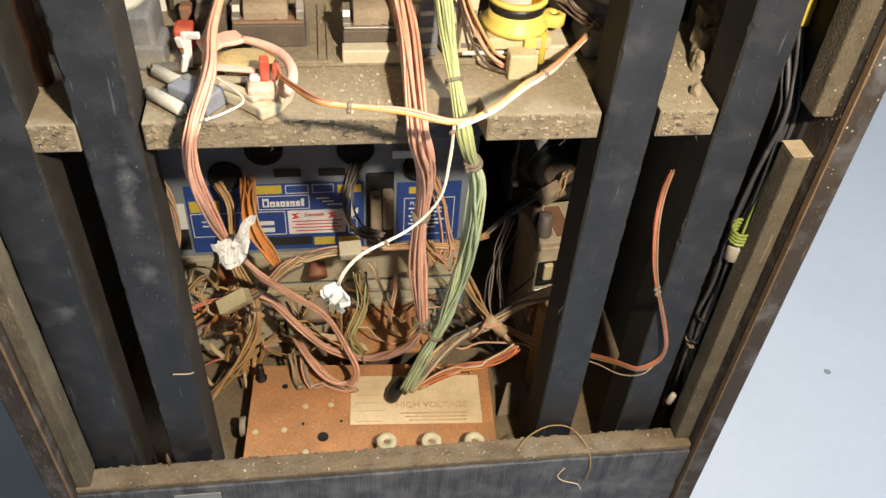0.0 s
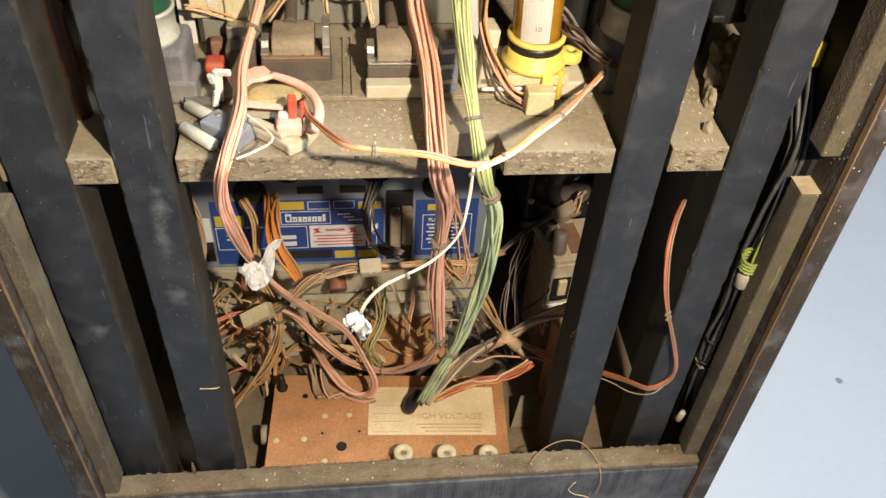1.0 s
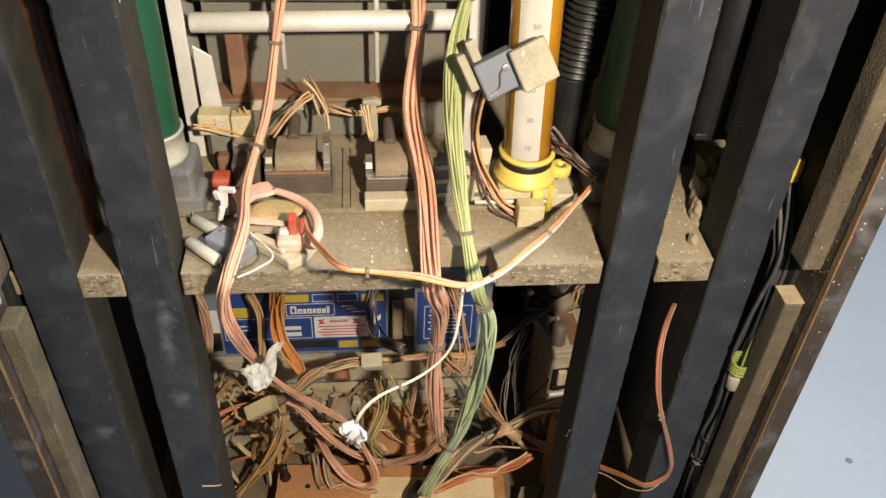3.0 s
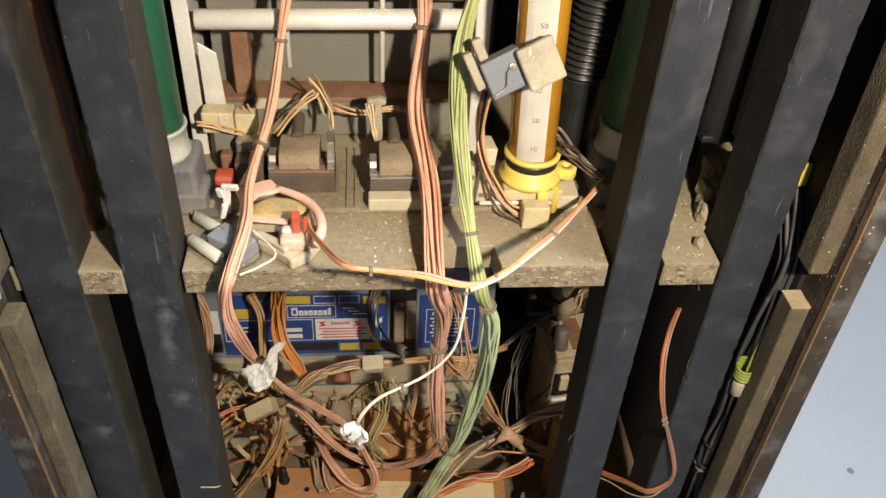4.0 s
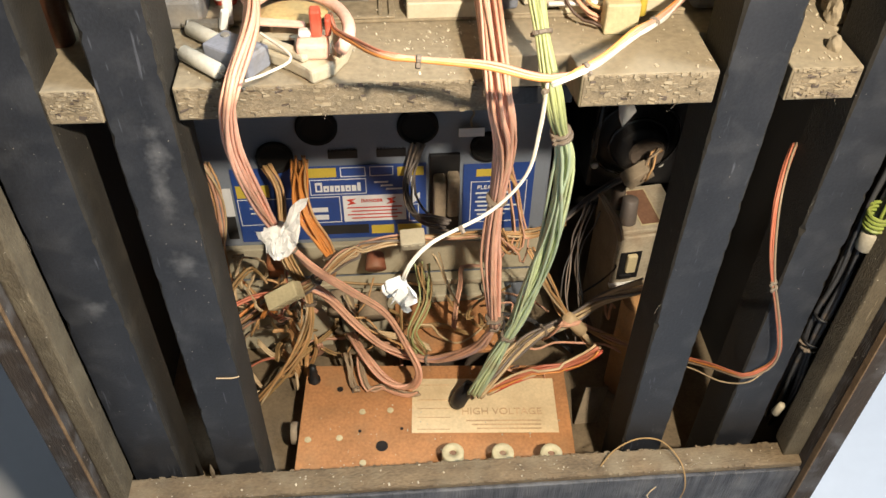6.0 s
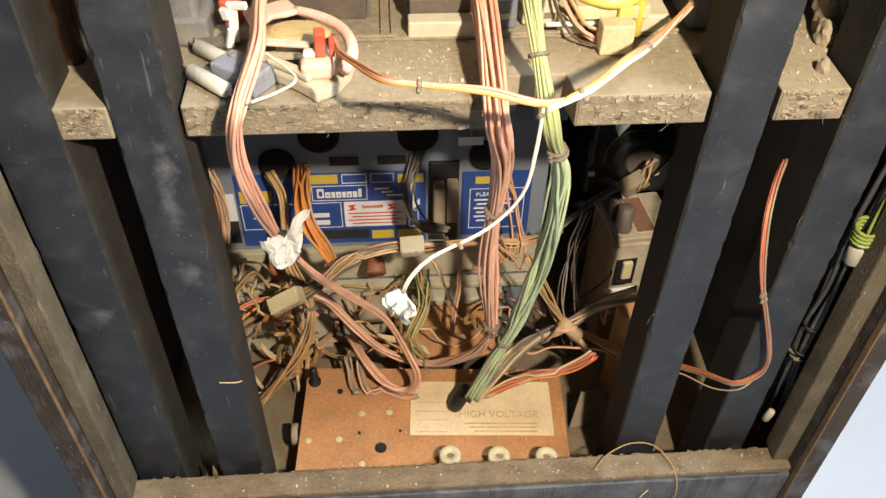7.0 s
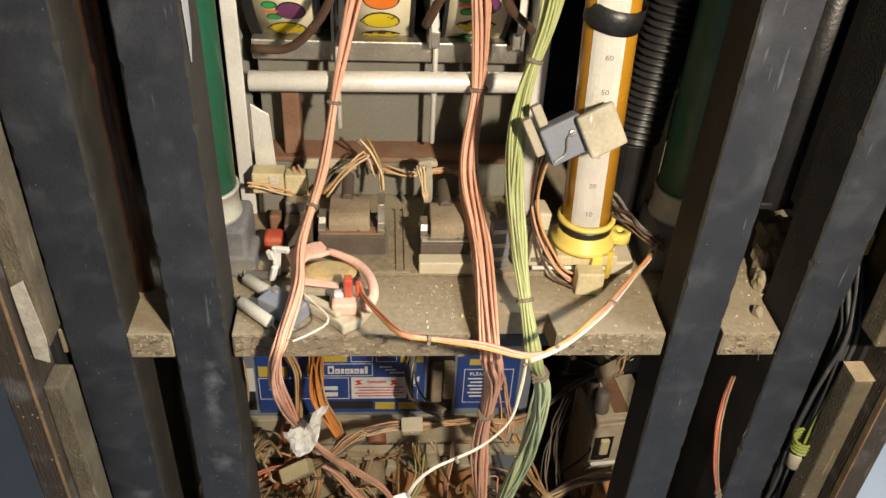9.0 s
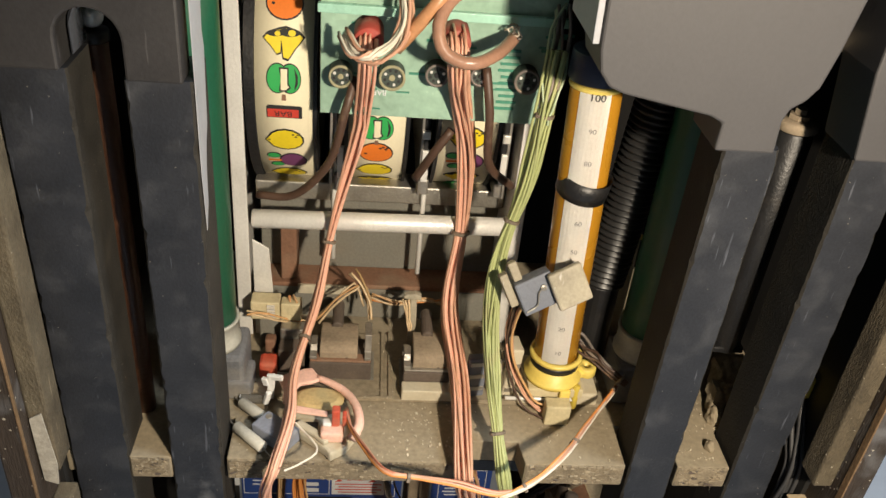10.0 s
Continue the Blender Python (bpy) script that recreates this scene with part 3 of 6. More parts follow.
for v, n, x in ((16, 1, 107), (19.5, 1, 112), (23, 1, 116)):
    plate("printed_bar", label, WHITE_INK, x, x + rng.uniform(8, 20), v, v + 1.5, 0.0010)
for v in (38, 43):
    plate("printed_bar", label, WHITE_INK, 10, 24, v, v + 1.4, 0.0010)
for k in range(4):
    plate("printed_bar", label, RED_INK, 85 + 3 * (k % 2), 128 - 4 * (k % 2), 41 + 3.6 * k, 42.1 + 3.6 * k, 0.0012)
for u in (88, 119):
    part("printed_flash", prism([(U0 + (u - 3) / 1000, V0 - 0.033), (U0 + (u + 4) / 1000, V0 - 0.032), (U0 + (u + 1) / 1000, V0 - 0.0345), (U0 + (u + 4) / 1000, V0 - 0.037), (U0 + (u - 3) / 1000, V0 - 0.0385), (U0 + u / 1000, V0 - 0.0355)], "y", 0.1872, 0.1876, 0), RED_INK, label)
panel_text("DANGER", 0.0042, U0 + 0.1045, 0.1872, V0 - 0.0345, RED_INK, label)
X2 = 0.0225
label2 = plate("blue_label", psu, BLUE, 0, 55, 3, 70, 0.0004, "blue printed notice", x0=X2)
outline_field(label2, 6, 50, 20, 62, x0=X2)
plate("printed_field", label2, YELLOW_INK, 10, 22, 8, 15, 0.0010, x0=X2)
panel_text("PLEASE", 0.0052, X2 + 0.019, 0.1876, V0 - 0.026, WHITE_INK, label2)
for k in range(6):
    plate("printed_bar", label2, WHITE_INK, 10 + 2 * (k % 2), 44 - 5 * (k % 3), 31 + 4.4 * k, 32.6 + 4.4 * k, 0.0010, x0=X2)
part("fuse_recess", box(-0.0035, 0.0195, 0.1862, 0.1896, 0.452, 0.532, 0.0005), BLACK, psu)
for x0, x1, z, h in ((-0.0010, 0.0085, 0.476, 0.040), (0.0092, 0.0188, 0.480, 0.038)):
    part("fuse_holder", box(x0, x1, 0.174, 0.186, z, z + h, 0.002), COIL, psu, "dusty fuse holder")
sl = plate("serial_label", psu, WHITE_INK, -11, -2, 18, 46, 0.0006, "narrow white label")
plate("printed_field", sl, BLACK_INK, -10.5, -2.5, 46.5, 70, 0.0006)

# fan and mains box
fan = thing("extractor_fan", (0.16, 0.22, 0.575), "black round extractor fan hanging on the rear wall", "fan")
part("frame", box(0.124, 0.200, 0.204, 0.325, 0.480, 0.580, 0.003), BLACK, fan)
smooth(part("motor", lathe([(0, 0.0), (0.017, 0.0), (0.020, 0.002), (0.021, 0.011), (0.028, 0.013), (0.030, 0.017), (0.034, 0.018), (0.034, 0.022), (0, 0.022)], pose(0.157, 0.184, 0.530, -90), 40), BLACK, fan))
part("hub", lathe([(0, 0), (0.0125, 0), (0.0138, 0.002), (0, 0.003)], pose(0.161, 0.1815, 0.529, -90), 24), LAMIN, fan)
smooth(part("chrome_ring", lathe([(0.0222, 0), (0.0240, 0), (0.0240, 0.002), (0.0222, 0.002), (0.0222, 0)], pose(0.157, 0.1925, 0.530, -90), 40), GLOSS, fan))
smooth(part("guard_ring", lathe([(0.0335, 0), (0.0352, 0), (0.0352, 0.002), (0.0335, 0.002), (0.0335, 0)], pose(0.157, 0.1990, 0.530, -90), 40), GLOSS, fan))
for x, z in ((0.1285, 0.503), (0.1815, 0.502)):
    part("screw", lathe([(0, 0), (0.0025, 0.0005), (0.003, 0.002), (0, 0.002)], pose(x, 0.2015, z, -90), 10), ALU, fan)
# small white crescent in front of the fan's upper left
part("guard_clip", prism([(0.132, 0.580), (0.142, 0.577), (0.1475, 0.566), (0.144, 0.560), (0.139, 0.552), (0.1355, 0.560)], "y", 0.1855, 0.1875, 0.0006), WHITEPL, fan, "pale crescent at the fan's upper left")
smooth(part("guard_cable", sweep(spline([(0.1335, 0.200, 0.590), (0.126, 0.195, 0.570), (0.1235, 0.192, 0.545), (0.1245, 0.198, 0.515)]), 0.0022, 8), GLOSS, fan))
mains = thing("mains_box", (0.166, 0.17, 0.356), "dusty beige mains filter box with a faded label", "electrical box")
MB = pose(0.139, 0.147, 0.3565, 0, 0, 6)
PALE_BOX = mat("dusty_pale_moulding", (0.42, 0.37, 0.28), 0.8, vary=0.3, scale=60, dust=0.35, dust_color=(0.34, 0.24, 0.15))
part("case", box(0.0, 0.052, 0.0, 0.050, 0.0, 0.122, 0.002, MB), COIL, mains)
part("lid", box(-0.0005, 0.0525, -0.0005, 0.0505, 0.1222, 0.126, 0.001, MB), PALE_BOX, mains)
for a0, a1, b0, b1 in ((0.013, 0.030, 0.004, 0.0050), (0.013, 0.030, 0.0450, 0.046), (0.013, 0.0140, 0.0050, 0.0450), (0.029, 0.030, 0.0050, 0.0450)):
    part("label_border", box(a0 + 0.006, a1 + 0.006, b0, b1, 0.1262, 0.1266, 0, MB), NYLON, mains, "faded pale label border")
part("rating_label", box(0.020, 0.035, 0.0050, 0.0450, 0.1261, 0.1264, 0, MB), RUSTY, mains, "worn rating label")
face = part("switch_plate", box(-0.001, 0.036, -0.0030, -0.0002, 0.072, 0.1215, 0.0012, MB), PALE_BOX, mains, "pale dusty switch plate")
part("switch_slot", box(0.0035, 0.0210, -0.0036, -0.0031, 0.0770, 0.1060, 0.0002, MB), BLACK, face)
part("switch_lever", box(0.0085, 0.0165, -0.0080, -0.0037, 0.0870, 0.1050, 0.0012, MB), NYLON, face, "yellowed switch lever")
part("contact", box(0.0050, 0.0150, -0.0060, -0.0037, 0.0785, 0.0835, 0.0008, MB), BLACK, face)
part("lip", box(-0.001, 0.036, -0.0045, -0.0002, 0.0685, 0.0715, 0.0008, MB), WHITEPL, mains, "white lip")
smooth(part("dark_cap", cyl(MB @ Vector((0.0095, 0.010, 0.1262)), MB @ Vector((0.0095, 0.012, 0.1480)), 0.0068, 0.0060, seg=20), GREYW, mains, "dusty dark cap"))
smooth(part("dark_cap", cyl(MB @ Vector((0.0075, 0.028, 0.1262)), MB @ Vector((0.0070, 0.030, 0.1440)), 0.0055, seg=18), LAMIN, mains, "dusty dark cap"))
cap = thing("motor_capacitor", (0.152, 0.100, 0.356), "tan waxed capacitor standing on the bottom board", "capacitor")
smooth(part("can", cyl((0.152, 0.100, 0.356), (0.153, 0.104, 0.452), 0.0165, seg=28), mat("waxed_tan_card", (0.43, 0.235, 0.10), 0.7, vary=0.3, scale=50, dust=0.3), cap))
tf = thing("mains_transformer", (0.01, 0.14, 0.356), "dusty transformer with a brown top board", "transformer")
part("core", box(-0.028, 0.042, 0.116, 0.166, 0.3565, 0.388, 0.002), LAMIN, tf)
part("top_board", box(-0.034, 0.048, 0.112, 0.167, 0.3885, 0.3925, 0.0008), HARDB, tf)

# high voltage box in front
hv = thing("high_voltage_box", (-0.006, 0.055, 0.356), "brown hardboard-topped high voltage box with a yellowed label", "electrical box")
TOPM = pose(-0.0065, 0.0545, 0.386, 0, 0, -3.5)
part("case", box(-0.098, 0.098, -0.042, 0.046, -0.0295, -0.002, 0.001, TOPM), SHEET, hv)
part("top_board", box(-0.1015, 0.1005, -0.047, 0.048, -0.0018, 0.002, 0.0006, TOPM), HARDB, hv, "brown hardboard top")
lb = part("paper_label", box(-0.0185, 0.0905, -0.015, 0.0345, 0.0022, 0.0026, 0, TOPM), PAPER, hv, "yellowed paper label")
t1 = panel_text("HIGH VOLTAGE", 0.0085, 0, 0, 0, INK_RED, lb, (0, 0, 0))
t1.matrix_basis = TOPM @ pose(0.049, 0.0035, 0.0028)
for k in range(3):
    part("printed_bar", box(0.022 + 4e-3 * k, 0.078, -0.0052 - 0.0035 * k, -0.0040 - 0.0035 * k, 0.0027, 0.003, 0, TOPM), INK_RED, lb)
for a, b in ((0.030, 0.0308), (-0.0105, -0.0097), (0.0, 0.0008), (0.008, 0.0088), (0.016, 0.0168)):
    part("printed_bar", box(-0.0145, 0.010, a - 0.002, a - 0.0014, 0.0027, 0.003, 0, TOPM), INK_RED, lb)
def top_pt(x, y):
    return Vector((x, y, 0.388))
for x, y, r in ((-0.079, 0.084, 0.0024), (-0.048, 0.031, 0.0045), (-0.064, 0.045, 0.0012), (-0.033, 0.045, 0.0012)):
    part("hole", cyl(top_pt(x, y), top_pt(x, y) + Vector((0, 0, 0.0006)), r, seg=18), BLACK, hv)
for x, y in ((-0.062, 0.062), (-0.041, 0.062), (-0.102, 0.040), (-0.079, 0.040), (-0.062, 0.018)):
    part("rivet", lathe([(0.0026, 0), (0.0024, 0.0008), (0, 0.0012)], pose(x, y, 0.3878), 12), NYLON, hv)
for x, y in ((0.002, 0.012), (0.037, 0.0095), (0.071, 0.007)):
    smooth(part("terminal_bush", cyl((x, y, 0.3878), (x, y, 0.405), 0.0078, seg=28, hole=0.0026), NYLON, hv, "cream nylon terminal bush"))
    part("terminal_pin", cyl((x, y, 0.388), (x, y, 0.4035), 0.0027, seg=12), RUSTY, hv)
smooth(part("stud", lathe([(0.0048, 0), (0.0048, 0.002), (0.0028, 0.003), (0.0034, 0.010), (0.0028, 0.011), (0.0028, 0.017), (0, 0.018)], pose(-0.099, 0.094, 0.388), 18), BLACK, hv, "black-capped terminal stud"))
smooth(part("side_clamp", cyl((-0.1155, 0.052, 0.380), (-0.1105, 0.052, 0.380), 0.0085, seg=20, hole=0.005), COIL, hv))

# ---- shelf: small machinery ----


def solenoid(where, w, d, base_material, cream_base):
    x, y = where
    s = thing("coin_solenoid", (x, y, 0.7168), "dusty solenoid in a steel frame bolted to the shelf", "solenoid", "solenoids")
    if cream_base:
        part("mounting_block", box(x - w / 2 - 0.001, x + w / 2 + 0.001, y - d / 2 - 0.010, y - d / 2 - 0.0005, 0.7170, 0.7265, 0.0008), BEIGE, s, "pale mounting block")
    part("lamination_block", box(x - w / 2, x + w / 2, y - d / 2, y + d / 2, 0.7195, 0.7335, 0.0008), LAMIN, s, "dark lamination block")
    part("foot", box(x - w / 2 - 0.002, x + w / 2 + 0.002, y - d / 2 + 0.001, y + d / 2 + 0.004, 0.7170, 0.7193, 0.0004), SHEET, s)
    part("top_flange", box(x - w / 2 + 0.0005, x + w / 2 - 0.0005, y - d / 2 + 0.0005, y - d / 2 + 0.008, 0.7337, 0.7352, 0.0004), RUSTY if not cream_base else STEEL, s)
    arc = [(1 - k / 14) * math.pi for k in range(15)]
    b = prism([(y - d / 2 + 0.007, 0.7338)] + [(y + 0.005 + 0.0150 * math.copysign(abs(math.cos(a)) ** 0.6, math.cos(a)), 0.7345 + 0.0100 * math.sin(a) ** 0.5) for a in arc] + [(y + d / 2 + 0.006, 0.7338)], "x", x - w * 0.34, x + w * 0.27, 0.0008)
    part("coil", b, COIL, s, "taped coil")
    for sx, z, y1 in ((-1, 0.742, 0.004), (1, 0.751, 0.008)):
        lug = [(y - d / 2 + 0.0008, 0.7354), (y - d / 2 + 0.0008, 0.7375), (y - d / 2 + 0.006, 0.7385), (y - d / 2 + 0.008, z), (y + y1, z), (y + y1, z - 0.004), (y + y1 + 0.006, z - 0.004), (y + y1 + 0.006, 0.7354)]
        xs = x + sx * w * 0.44
        part("side_lug", prism(lug, "x", xs - 0.0022, xs + 0.0022, 0.0004), STEEL, s, "dusty bright steel lug")
        part("lug_screw", lathe([(0, 0), (0.0014, 0.0003), (0.0017, 0.001), (0, 0.001)], pose(xs - 0.0034, y - 0.002, 0.740, 0, 90), 10), STEEL, s)
    part("screw_hole", cyl((x + 0.004, y - d / 2 + 0.004, 0.7353), (x + 0.004, y - d / 2 + 0.004, 0.7357), 0.0014, seg=10), BLACK, s)
    part("plunger", cyl((x - w * 0.08, y + d / 2 - 0.002, 0.744), (x - w * 0.08, y + d / 2 + 0.022, 0.746), 0.0038, seg=14), LAMIN, s)
    return s


plate1 = thing("pressed_base_plate", (0.03, 0.1, 0.7168), "dusty pressed steel base plate on the shelf", "plate")
part("sheet", box(-0.135, 0.112, 0.0505, 0.118, 0.7169, 0.7188, 0.0006), CHIP, plate1)
for x0, x1, y0, y1 in ((-0.135, -0.028, 0.0505, 0.053), (0.02, 0.112, 0.0505, 0.053), (-0.031, -0.028, 0.053, 0.118), (-0.036, -0.034, 0.053, 0.118), (0.02, 0.0225, 0.053, 0.118)):
    part("rib", box(x0, x1, y0, y1, 0.7189, 0.7202, 0.0004), CHIP, plate1)
solenoid((-0.0625, 0.081), 0.040, 0.026, LAMIN, False)
solenoid((-0.003, 0.074), 0.037, 0.026, LAMIN, True)
lvr = thing("release_lever", (-0.0155, 0.1035, 0.7190), "pale dusty release lever standing behind a solenoid", "lever")
part("arm", prism([(-0.0185, 0.7192), (-0.0125, 0.7192), (-0.0130, 0.7480), (-0.0138, 0.7620), (-0.0178, 0.7620), (-0.0182, 0.7480)], "y", 0.1020, 0.1045, 0.0006), WORN_BEIGE, lvr)
part("head", prism([(-0.0225, 0.7622), (-0.0110, 0.7622), (-0.0105, 0.7650), (-0.0150, 0.7672), (-0.0225, 0.7655)], "y", 0.1005, 0.1055, 0.0008), WORN_BEIGE, lvr)

# coin tubes


GREYM = mat("dusty_grey_casting", (0.15, 0.155, 0.165), 0.7, vary=0.3, scale=50, dust=0.4, dust_color=(0.30, 0.26, 0.19))


def green_tube(x, y, r, label):
    t = thing("coin_tube", (x, y, 0.7168), label, "coin tube", "coin tubes")
    smooth(part("tube", cyl((x, y, 0.764), (x, y, 1.12), r, seg=32, hole=r - 0.002), GREENPL, t, "dark green tube"))
    smooth(part("collar", lathe([(r - 0.001, 0), (r + 0.0022, 0), (r + 0.0022, 0.003), (r + 0.0010, 0.005), (r + 0.0010, 0.017), (r + 0.0018, 0.0175), (r + 0.0018, 0.019), (r, 0.0195), (r - 0.001, 0.0)], pose(x, y, 0.750), 32), mat("cloudy_clear_plastic", (0.42, 0.42, 0.37), 0.4, vary=0.2, dust=0.35, dust_color=(0.36, 0.31, 0.22)), t, "cloudy clamp collar"))
    part("base_block", box(x - r - 0.002, x + r + 0.006, y - r - 0.002, y + r, 0.7172, 0.7500, 0.003), GREYM, t, "grey plastic base")
    part("base_step", box(x + r - 0.008, x + r + 0.010, y - r - 0.004, y + 0.004, 0.7172, 0.732, 0.002), GREYM, t)
    return t


green_tube(-0.1425, 0.068, 0.0155, "dark green plastic coin tube in a pale collar")
green_tube(0.1350, 0.072, 0.0165, "dark green plastic coin tube beside a black hose")
yt = thing("coin_tube", (0.076, 0.062, 0.7168), "amber coin tube with a white numbered scale in a yellow flange", "coin tube", "coin tubes")
A, B = Vector((0.0757, 0.062, 0.742)), Vector((0.0680, 0.062, 0.940))
R = 0.0140
AX = (B - A).normalized()
TM = Matrix.Translation(A) @ AX.to_track_quat("Z", "Y").to_matrix().to_4x4()
smooth(part("tube", cyl(A, B, R, seg=40, hole=R - 0.0018), AMBER, yt, "translucent amber tube"))
smooth(part("top_cap", cyl(B + AX * 0.0002, B + AX * 0.016, R + 0.0022, R + 0.001, seg=32), NAVY, yt, "navy top cap"))
smooth(part("yellow_rim", cyl(B - AX * 0.004, B - AX * 0.0005, R + 0.0009, seg=32, hole=R + 0.0001), YELLOWPL, yt))
smooth(part("flange", lathe([(R + 0.0002, -0.002), (R + 0.0048, -0.002), (R + 0.0048, 0.0012), (R + 0.0018, 0.0025), (R + 0.0018, 0.0085), (R + 0.0002, 0.0085), (R + 0.0002, -0.002)], pose(0.0757, 0.062, 0.738), 40), YELLOWPL, yt, "yellow clamp flange"))
smooth(part("black_band", lathe([(R + 0.0004, 0), (R + 0.0018, 0), (R + 0.0018, 0.005), (R + 0.0004, 0.005), (R + 0.0004, 0)], pose(0.0757, 0.062, 0.7468), 36), BLACK, yt))
smooth(part("upper_ring", lathe([(R + 0.0004, 0), (R + 0.0030, 0), (R + 0.0030, 0.002), (R + 0.0004, 0.003), (R + 0.0004, 0)], pose(0.0757, 0.062, 0.7522), 36), YELLOWPL, yt))
smooth(part("lug", cyl((0.0985, 0.064, 0.735), (0.0985, 0.064, 0.742), 0.0065, seg=20, hole=0.0022), YELLOWPL, yt))
part("lug_web", box(0.086, 0.096, 0.058, 0.070, 0.7352, 0.7400, 0.001), YELLOWPL, yt)
part("foot_clip", box(0.078, 0.085, 0.0425, 0.050, 0.728, 0.737, 0.001), YELLOWPL, yt)
part("seat_block", box(0.051, 0.106, 0.050, 0.088, 0.7190, 0.7285, 0.0012), BEIGE, yt, "dusty brass seat block")
part("riser", box(0.058, 0.094, 0.046, 0.080, 0.7287, 0.7358, 0.001), NYLON, yt)
smooth(part("cross_rod", cyl((0.044, 0.0475, 0.7262), (0.090, 0.0475, 0.7262), 0.0013, seg=12), ALU, yt))
smooth(part("brass_pin", cyl((0.0895, 0.048, 0.7190), (0.0895, 0.048, 0.7380), 0.0024, seg=14), YELLOW_INK, yt))
# white scale strip on the tube, facing the open back
def on_tube(u, v, lift):
    a = math.radians(-90 - 14) + u / R
    return TM @ Vector(((R + lift) * math.cos(a), (R + lift) * math.sin(a), v))
def tube_patch(u0, u1, v0, v1, lift, bm=None, k=8):
    bm = bm or bmesh.new()
    rows = [[bm.verts.new(on_tube(u0 + (u1 - u0) * i / k, v, lift)) for i in range(k + 1)] for v in (v0, v1)]
    for i in range(k):
        bm.faces.new((rows[0][i], rows[0][i + 1], rows[1][i + 1], rows[1][i]))
    bmesh.ops.solidify(bm, geom=list(bm.faces), thickness=0.0002)
    return bm
q = TM.to_3x3()
if (q @ Vector((0, -1, 0))).y > 0:
    TM = TM @ pose(0, 0, 0, 0, 0, 180)
for turn in (0, 90, 180, 270):
    T2 = Matrix.Translation(A) @ AX.to_track_quat("Z", "Y").to_matrix().to_4x4() @ pose(0, 0, 0, 0, 0, turn)
    if (T2.to_3x3() @ Vector((0, -1, 0))).y < -0.9:
        TM = T2
GREY_INK = mat("worn_grey_print", (0.30, 0.29, 0.28), 0.7, vary=0.5, scale=300, bump=0)
strip = part("scale_strip", tube_patch(-0.0085, 0.0085, 0.010, 0.197, 0.0003), SCALEW, yt, "white scale strip numbered 10 to 100")
for k in range(1, 11):
    v = 0.0225 + (k - 1) * 0.0189
    words = str(10 * k)
    me = panel_text(words, 0.0040 if k < 10 else 0.0056, 0, 0, 0, GREY_INK if k < 10 else BLACK_INK, strip, name="number", flat=0.0)
    me.data = me.data.copy()
    for vert in me.data.vertices:
        u = vert.co.x
        vert.co = on_tube(u + 0.0012, v + vert.co.y, 0.0009)
    me.matrix_basis = Matrix()
smooth(part("tape_band", lathe([(R + 0.0006, 0), (R + 0.0009, 0), (R + 0.0011, 0.006), (R + 0.0009, 0.013), (R + 0.0006, 0.013), (R + 0.0006, 0)], TM @ pose(0, 0, 0.130, 7, 9), 32), BLACK, yt, "black tape band"))

# microswitch hanging on the tube
ms = thing("microswitch", (0.052, 0.040, 0.828), "grey microswitch with a beige flap strapped to the tube", "switch")
MM = pose(0.0570, 0.0385, 0.8205, -16, 0, 6) @ pose(0, 0, 0, 0, -24) @ Matrix.Diagonal((0.88, 0.88, 0.88, 1))
part("body", box(-0.0215, 0.004, -0.004, 0.008, -0.0105, 0.013, 0.0012, MM), GREYPL, ms)
part("flap", box(0.0, 0.0235, -0.0105, -0.0050, -0.0145, 0.0125, 0.0015, MM), WORN_BEIGE, ms, "beige plastic flap")
part("clip", box(-0.028, -0.0225, -0.001, 0.006, -0.002, 0.022, 0.001, MM), WORN_BEIGE, ms)
part("clip", box(-0.020, -0.014, 0.000, 0.006, 0.0135, 0.027, 0.001, MM), WORN_BEIGE, ms)
part("screw", lathe([(0, 0), (0.002, 0.0005), (0.0024, 0.0015), (0, 0.0015)], MM @ pose(-0.004, -0.0058, 0.004, -90), 10), STEEL, ms)
part("lever_wire", sweep(spline([MM @ Vector(v) for v in ((-0.020, -0.0055, -0.007), (-0.012, -0.006, -0.005), (-0.008, -0.006, 0.003), (-0.003, -0.006, 0.005))], 0.002), 0.0005, 6), STEEL, ms)

# corrugated hose
hose = thing("corrugated_hose", (0.110, 0.105, 0.78), "black corrugated plastic hose", "hose")
prof = [(0, 0)]
for k in range(44):
    z = k * 0.0042
    prof += [(0.0120, z), (0.0120, z + 0.0014), (0.0148, z + 0.0020), (0.0148, z + 0.0034)]
prof += [(0, prof[-1][1])]
smooth(part("hose_wall", lathe(prof, pose(0.1080, 0.1000, 0.785, 0, 4.5), 24), mat("glossy_black_rubber", (0.018, 0.018, 0.018), 0.35, vary=0.15, bump=0), hose))
part("cuff", cyl((0.1080, 0.100, 0.7195), (0.1080, 0.100, 0.7855), 0.0125, seg=24), BLACK, hose)
ch = thing("coin_chute", (0.132, 0.140, 0.717), "cream plastic coin chute standing on the shelf", "chute")
part("body", box(0.122, 0.140, 0.130, 0.150, 0.7170, 0.895, 0.002), CREAM, ch)
part("yellow_edge", box(0.1215, 0.1405, 0.1285, 0.1300, 0.800, 0.804, 0.0004), YELLOWPL, ch)

